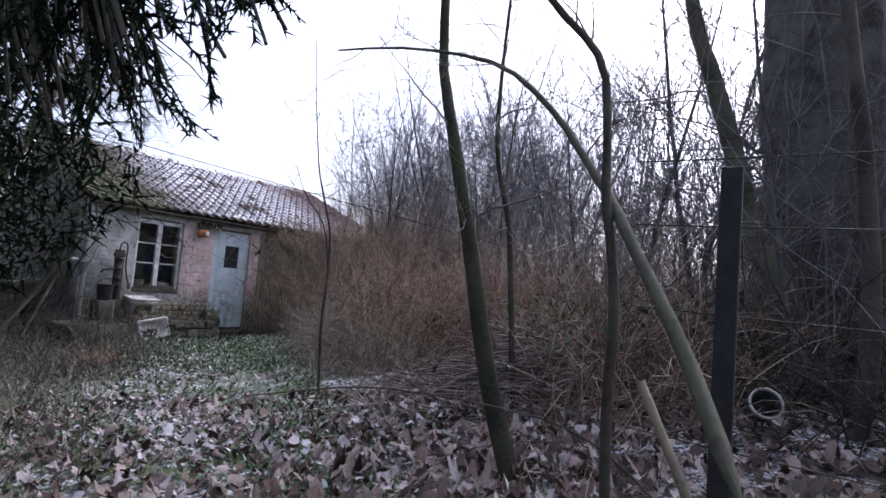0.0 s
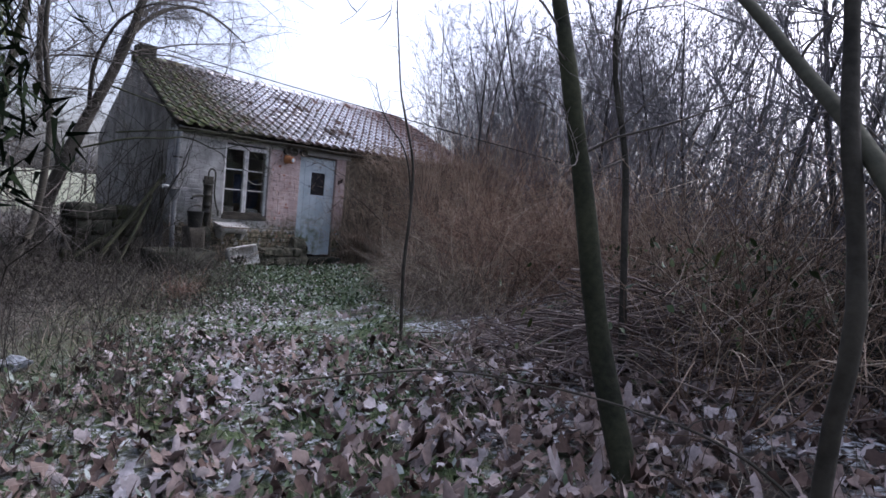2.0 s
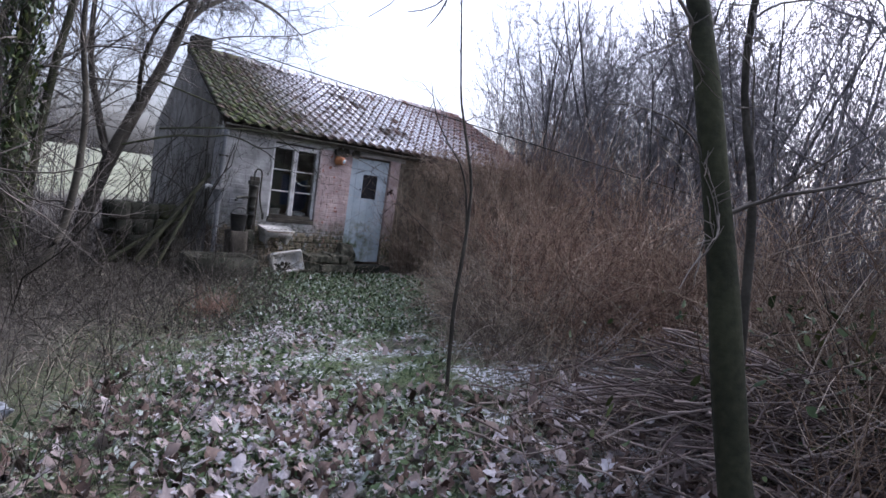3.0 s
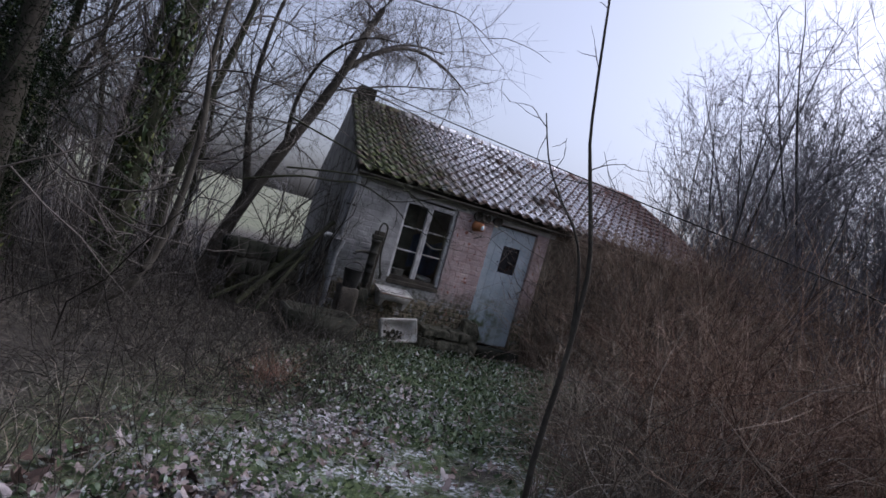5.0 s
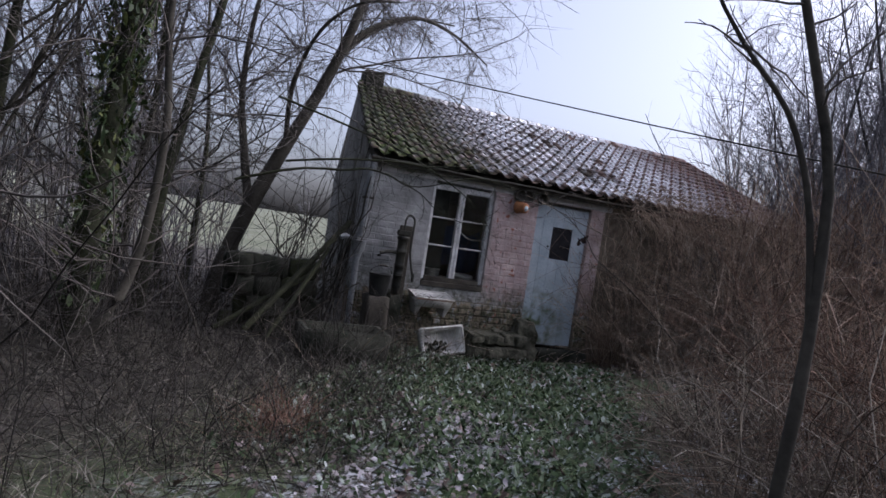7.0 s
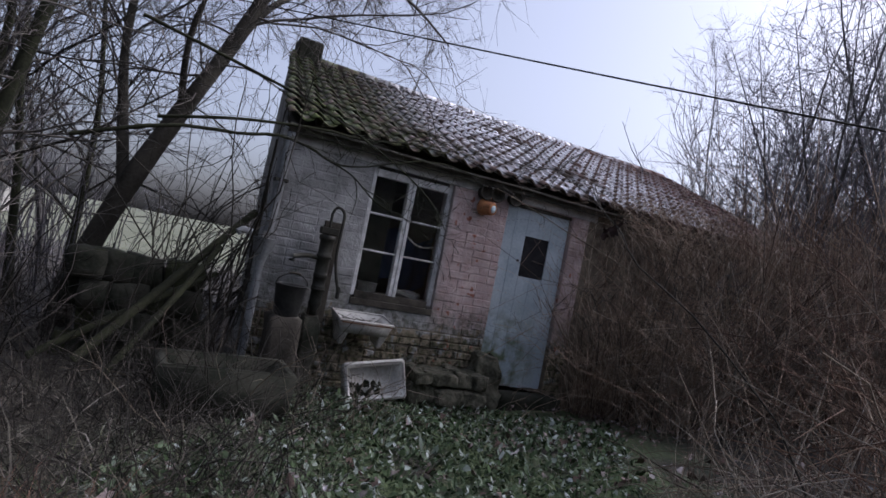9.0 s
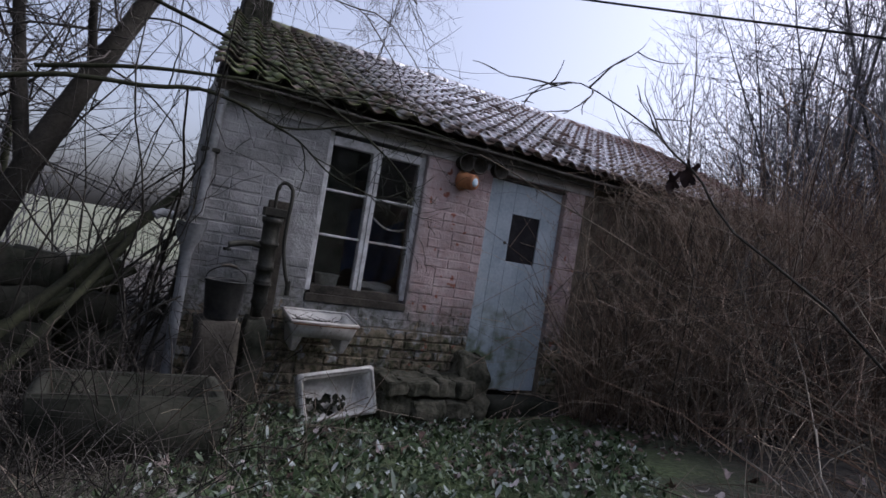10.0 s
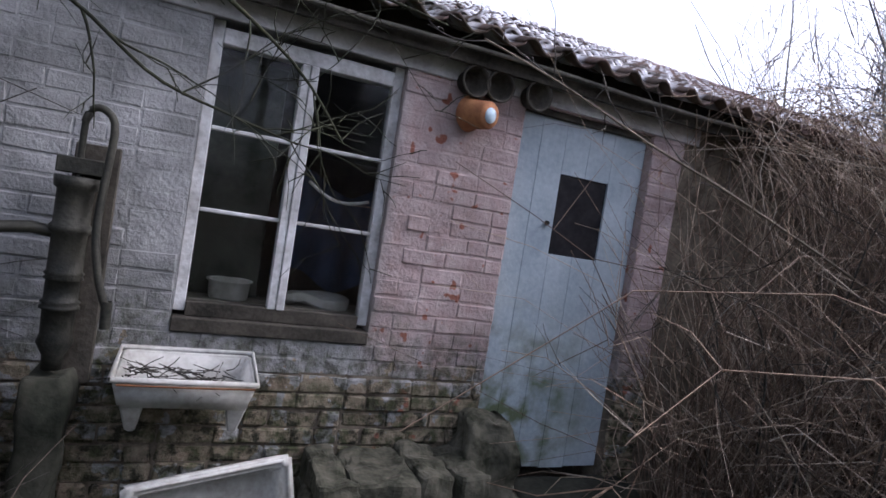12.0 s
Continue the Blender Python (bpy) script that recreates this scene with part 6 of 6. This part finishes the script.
# wall sink on brackets
wall_sink = empty("wall_sink", (-1.69, -0.34, 0.455))
wall_sink.rotation_euler = (radians(8), 0, 0)
tagged(wall_sink, "small rusty-rimmed white wall sink full of dead twigs", "sink")
sink_tub = basin("tub", 0.51, 0.31, 0.12, 0.022, ENAMEL, wall_sink)
rod("rim", [(0.0, 0.0, 0.12), (0.51, 0.0, 0.12), (0.51, 0.31, 0.125), (0.0, 0.31, 0.125), (0.0, 0.0, 0.12)], 0.012, ENAMEL, sink_tub, "rolled enamel rim")
rod("rust_line", [(0.02, -0.009, 0.105), (0.25, -0.011, 0.104), (0.50, -0.009, 0.106)], 0.004, material("rust", (0.10, 0.04, 0.015), (0.24, 0.11, 0.05), 12, 0.9, 0.4), sink_tub, "rusty edge of the rim")
for x in (0.03, 0.40):
    bm = bmesh.new()
    tri = [bm.verts.new((px, py, pz)) for px, py, pz in ((x, 0.03, 0.02), (x + 0.09, 0.03, 0.02), (x + 0.065, 0.09, -0.13), (x + 0.03, 0.09, -0.13))]
    bk = [bm.verts.new((v.co.x, 0.30, v.co.z)) for v in tri]
    bm.faces.new(tri)
    bm.faces.new(bk[::-1])
    for i in range(4):
        bm.faces.new((tri[i], bk[i], bk[(i + 1) % 4], tri[(i + 1) % 4]))
    bmesh.ops.recalc_face_normals(bm, faces=bm.faces)
    bm_part("bracket", bm, ENAMEL, wall_sink, "", 0.008)
tw = grow(np.column_stack([rng.uniform(-1.66, -1.28, 70), rng.uniform(-0.30, -0.1, 70), np.full(70, 0.56)]), rng.normal(0, 1, (70, 3)) * np.array([1, 0.6, 0.12]), rng.uniform(0.06, 0.16, 70), 3, (0, 0, 0), 0.2)
stuff("sink_twigs", *tubes(tw, taper(70, 4, np.full(70, 0.003), 0.5), 3), STEM_SHADED, "dead twigs and moss lying in the wall sink", "twigs")

# concrete trough
trough = empty("concrete_trough", (-3.10, -1.22, -0.14))
tagged(trough, "old concrete water trough, half overgrown", "trough")
basin("tub", 0.92, 0.55, 0.38, 0.07, CONCRETE_SHADED, trough)
boxed("silt", (0.10, 0.09, 0.05), (0.82, 0.46, 0.27), MOSS, trough, "dark silt filling the trough", 0.02)
rod("outlet", [(-0.02, 0.27, 0.08), (0.08, 0.27, 0.08)], 0.022, IRON, trough, "rusty outlet pipe")

# clay pots under the eaves
for k, (x, z, yaw) in enumerate(((-0.36, 2.04, 8), (-0.20, 2.045, -4), (0.0, 2.05, 6))):
    pot = empty("clay_pot", (x, -0.014, z - 0.015))
    pot.scale = (1, 0.6, 1)
    tagged(pot, "dark clay pot set sideways into the wall under the eaves", "pot", "pots under the eaves")
    turned("body", [(0.0, 0.0), (0.055, 0.0), (0.070, 0.11), (0.078, 0.112), (0.078, 0.14), (0.070, 0.14), (0.063, 0.11), (0.048, 0.015), (0, 0.012)], WOOD_DARK, pot, "", 18, pose(0, 0, 0, 90, 0, yaw))
hang = empty("hanging_pot", (-0.31, -0.02, 1.88))
tagged(hang, "orange terracotta pot fixed sideways on the wall", "pot")
turned("body", [(0.0, 0.0), (0.085, 0.0), (0.09, 0.012), (0.072, 0.05), (0.066, 0.14), (0.060, 0.15), (0.0, 0.15)], TERRACOTTA, hang, "", 20, pose(-0.02, 0.0, 0.0, 96, 0, 22))
turned("lid", [(0.0, 0.006), (0.036, 0.005), (0.038, 0.0)], material("pale blue patch", (0.32, 0.42, 0.50), (0.50, 0.60, 0.66), 12, 0.6, 0.1), hang, "pale blue end patch", 16, pose(0.036, -0.14, -0.016, 96, 0, 22))

# inside the window
bowl = empty("enamel_bowl", (-1.30, 0.24, 0.812))
bowl_shelf = boxed("window_board", (-1.6, 0.13, 0.77), (-0.6, 0.42, 0.812), WOOD_GREY)
tagged(bowl_shelf, "dusty inner window board", "board")
tagged(bowl, "white enamel bowl on the inner window board", "bowl")
turned("body", [(0, 0.0), (0.082, 0), (0.09, 0.012), (0.094, 0.08), (0.107, 0.086), (0.106, 0.092), (0.09, 0.086), (0.084, 0.014), (0, 0.012)], ENAMEL, bowl, "", 22)
cloth = empty("blue_cloth", (-0.80, 0.60, 1.0))
cv = np.array([[0.55 * i / 14 - 0.28, 0.04 * math.sin(i * 1.3) + 0.02 * math.sin(j), -0.55 * j / 8 + 0.06 * math.sin(i * 0.5)] for i in range(15) for j in range(9)])
cf = np.array([[i * 9 + j, i * 9 + j + 1, (i + 1) * 9 + j + 1, (i + 1) * 9 + j] for i in range(14) for j in range(8)])
part("drape", mesh_np("drape", cv + np.array([0, 0, 0.45]), cf, material("dull blue cloth", (0.02, 0.035, 0.075), (0.05, 0.08, 0.15), 5, 0.95, 0.3), True), cloth)
tagged(cloth, "dull blue cloth hanging inside the window", "cloth")
rag = slab("grey_rag", (-1.05, 0.17, 0.812), (-0.72, 0.36, 0.87), PLASTER, "crumpled grey rag on the window board", "rag", 0.035, 21, 6)
cord = rod("sagging_cord", bent([(-1.02, 0.13, 1.42), (-0.92, 0.13, 1.36), (-0.82, 0.13, 1.345), (-0.72, 0.13, 1.37)], 12).tolist(), 0.008, FRAME_WHITE)
tagged(cord, "sagging pale strip inside the window panes", "cord")
blind = boxed("window_blind", (-1.48, 0.34, 0.75), (-1.16, 0.352, 1.95), material("dim green curtain", (0.02, 0.024, 0.02), (0.07, 0.075, 0.062), 6, 0.95, 0.2, 30, True))
tagged(blind, "dim greenish curtain hanging behind the window", "curtain")

# rubble wall and planks beside the gable
rub = random.Random(17)
for k in range(42):
    x, y = rub.uniform(-3.75, -2.85), 0.35 + rub.uniform(-0.12, 0.12)
    layer = k // 11
    s = rub.uniform(0.09, 0.17)
    z0 = -0.18 + layer * 0.24
    slab("rubble_stone", (x - s, y - 0.1, z0), (x + s, y + 0.1, z0 + 0.26), MOSS if k % 3 == 0 else CONCRETE_SHADED, "mossy stone of a tumbledown garden wall", "stone", 0.03, k, 2)["group"] = "stones of the garden wall"
for k, (a, b, r) in enumerate((((-3.6, -0.5, 0.05), (-2.5, 0.1, 1.35), 0.035), ((-3.4, -0.7, 0.0), (-2.75, -0.1, 1.0), 0.025), ((-3.9, -0.3, 0.0), (-2.7, 0.2, 0.75), 0.03))):
    ob = rod("fallen_pole", bent([a, [(p + q) / 2 + 0.03 for p, q in zip(a, b)], b], 10).tolist(), r, BARK_MOSSY)
    tagged(ob, "dark fallen branch leaning by the gable", "pole")

# fence on the bank
post = empty("fence_post", (-5.0, -10.05, 0.0))
tagged(post, "black angled metal fence post", "fence post")
bm = bmesh.new()
box(bm, (-0.012, -0.032, -0.15), (0.012, 0.032, 1.60))
bmesh.ops.bevel(bm, geom=bm.edges[:], offset=0.004, segments=1, affect="EDGES")
bm_part("shaft", bm, material("black painted post", (0.006, 0.006, 0.008), (0.02, 0.02, 0.022), 8, 0.6, 0.3), post)
for z0 in (0.72, 1.13, 1.41, 1.63):
    w = rod("fence_wire", [(-4.97, -9.75, z0 + 0.01), (-4.99, -10.04, z0), (-5.06, -11.4, z0 - 0.03), (-5.2, -13.5, z0)], 0.0022, IRON)
    tagged(w, "thin rusty fence wire", "wire", "fence wires")

# rubbish
jar = empty("plastic_tub", (-2.3, -9.88, 0.36))
tagged(jar, "discarded black tub with a white rim", "tub")
turned("body", [(0, 0), (0.08, 0), (0.10, 0.16), (0.10, 0.165), (0.085, 0.16), (0.07, 0.03), (0, 0.03)], material("black plastic", (0.01, 0.01, 0.012), (0.03, 0.03, 0.033), 6, 0.4, 0.1), jar, "", 20, pose(0, 0, 0.12, 62, 0, -70))
turned("rim", [(0.096, 0.15), (0.108, 0.15), (0.108, 0.18), (0.096, 0.18), (0.096, 0.15)], ENAMEL, jar, "white rim", 20, pose(0, 0, 0.12, 62, 0, -70))
slab("plastic_bag", (-5.60, -5.20, -0.18), (-5.44, -5.06, -0.05), material("crumpled pale plastic", (0.06, 0.07, 0.08), (0.36, 0.38, 0.41), 14, 0.4, 0.8, 50), "crumpled white plastic bag lying in the grass", "bag", 0.07, 31, 8)

# distant hedge and field edge
hedge = [tree_meshes(60, 5, 0.10, (0, 0, 0), 16, 6, 2, BARK, TWIG_HAZED, 0.6, 0.1, 0, 0, 4.0)]
for k in range(17):
    a = math.radians(70 + k * 8.0)
    d = 46 + 8 * math.sin(k * 2.1)
    plant_tree(hedge[0], (d * math.cos(a), d * math.sin(a)), k * 1.3, 0.8 + 0.3 * math.sin(k * 1.7) ** 2, "hedgerow_tree", "distant bare hedgerow tree beyond the field", "tree", "hedgerow trees")
shed = empty("far_shed", (-14, 42, -0.7))
tagged(shed, "small pale shed across the field", "shed")
boxed("wall", (-2, -1.5, 0), (2, 1.5, 2), ENAMEL, shed)
bm = bmesh.new()
rp = [[bm.verts.new((x, y, z)) for y, z in ((-1.7, 1.95), (0, 2.9), (1.7, 1.95))] for x in (-2.2, 2.2)]
for i in range(2):
    bm.faces.new((rp[0][i], rp[0][i + 1], rp[1][i + 1], rp[1][i]))
bm.faces.new(rp[0])
bm.faces.new(rp[1][::-1])
bm.faces.new((rp[0][0], rp[1][0], rp[1][2], rp[0][2]))
bm_part("roof", bm, WOOD_DARK, shed)

for x, z, ln in brick_places:
    low, washed = z < 0.52, x < -0.62
    ob = part("brick", brick_mesh(ln, int(low), brick_rng.randrange(5)), wall_south)
    if low:
        ob.matrix_basis = pose(x, brick_rng.uniform(-0.016, 0.004) - 0.004, z + brick_rng.uniform(-0.003, 0.001), brick_rng.uniform(-2, 2), brick_rng.uniform(-1.2, 1.2), brick_rng.uniform(-1.5, 1.5))
    else:
        odd = brick_rng.random() < 0.16
        proud = (brick_rng.uniform(0.0014, 0.0040) if washed else brick_rng.uniform(-0.0012, 0.003)) - (0.004 if odd else 0)
        ob.matrix_basis = pose(x, proud, z + brick_rng.uniform(-0.003, 0.003), brick_rng.uniform(-1.6, 1.6), brick_rng.uniform(-0.7, 0.7), brick_rng.uniform(-0.7, 0.7))
for m in singles:
    part("tile", tile_shapes[0], roof).matrix_basis = m
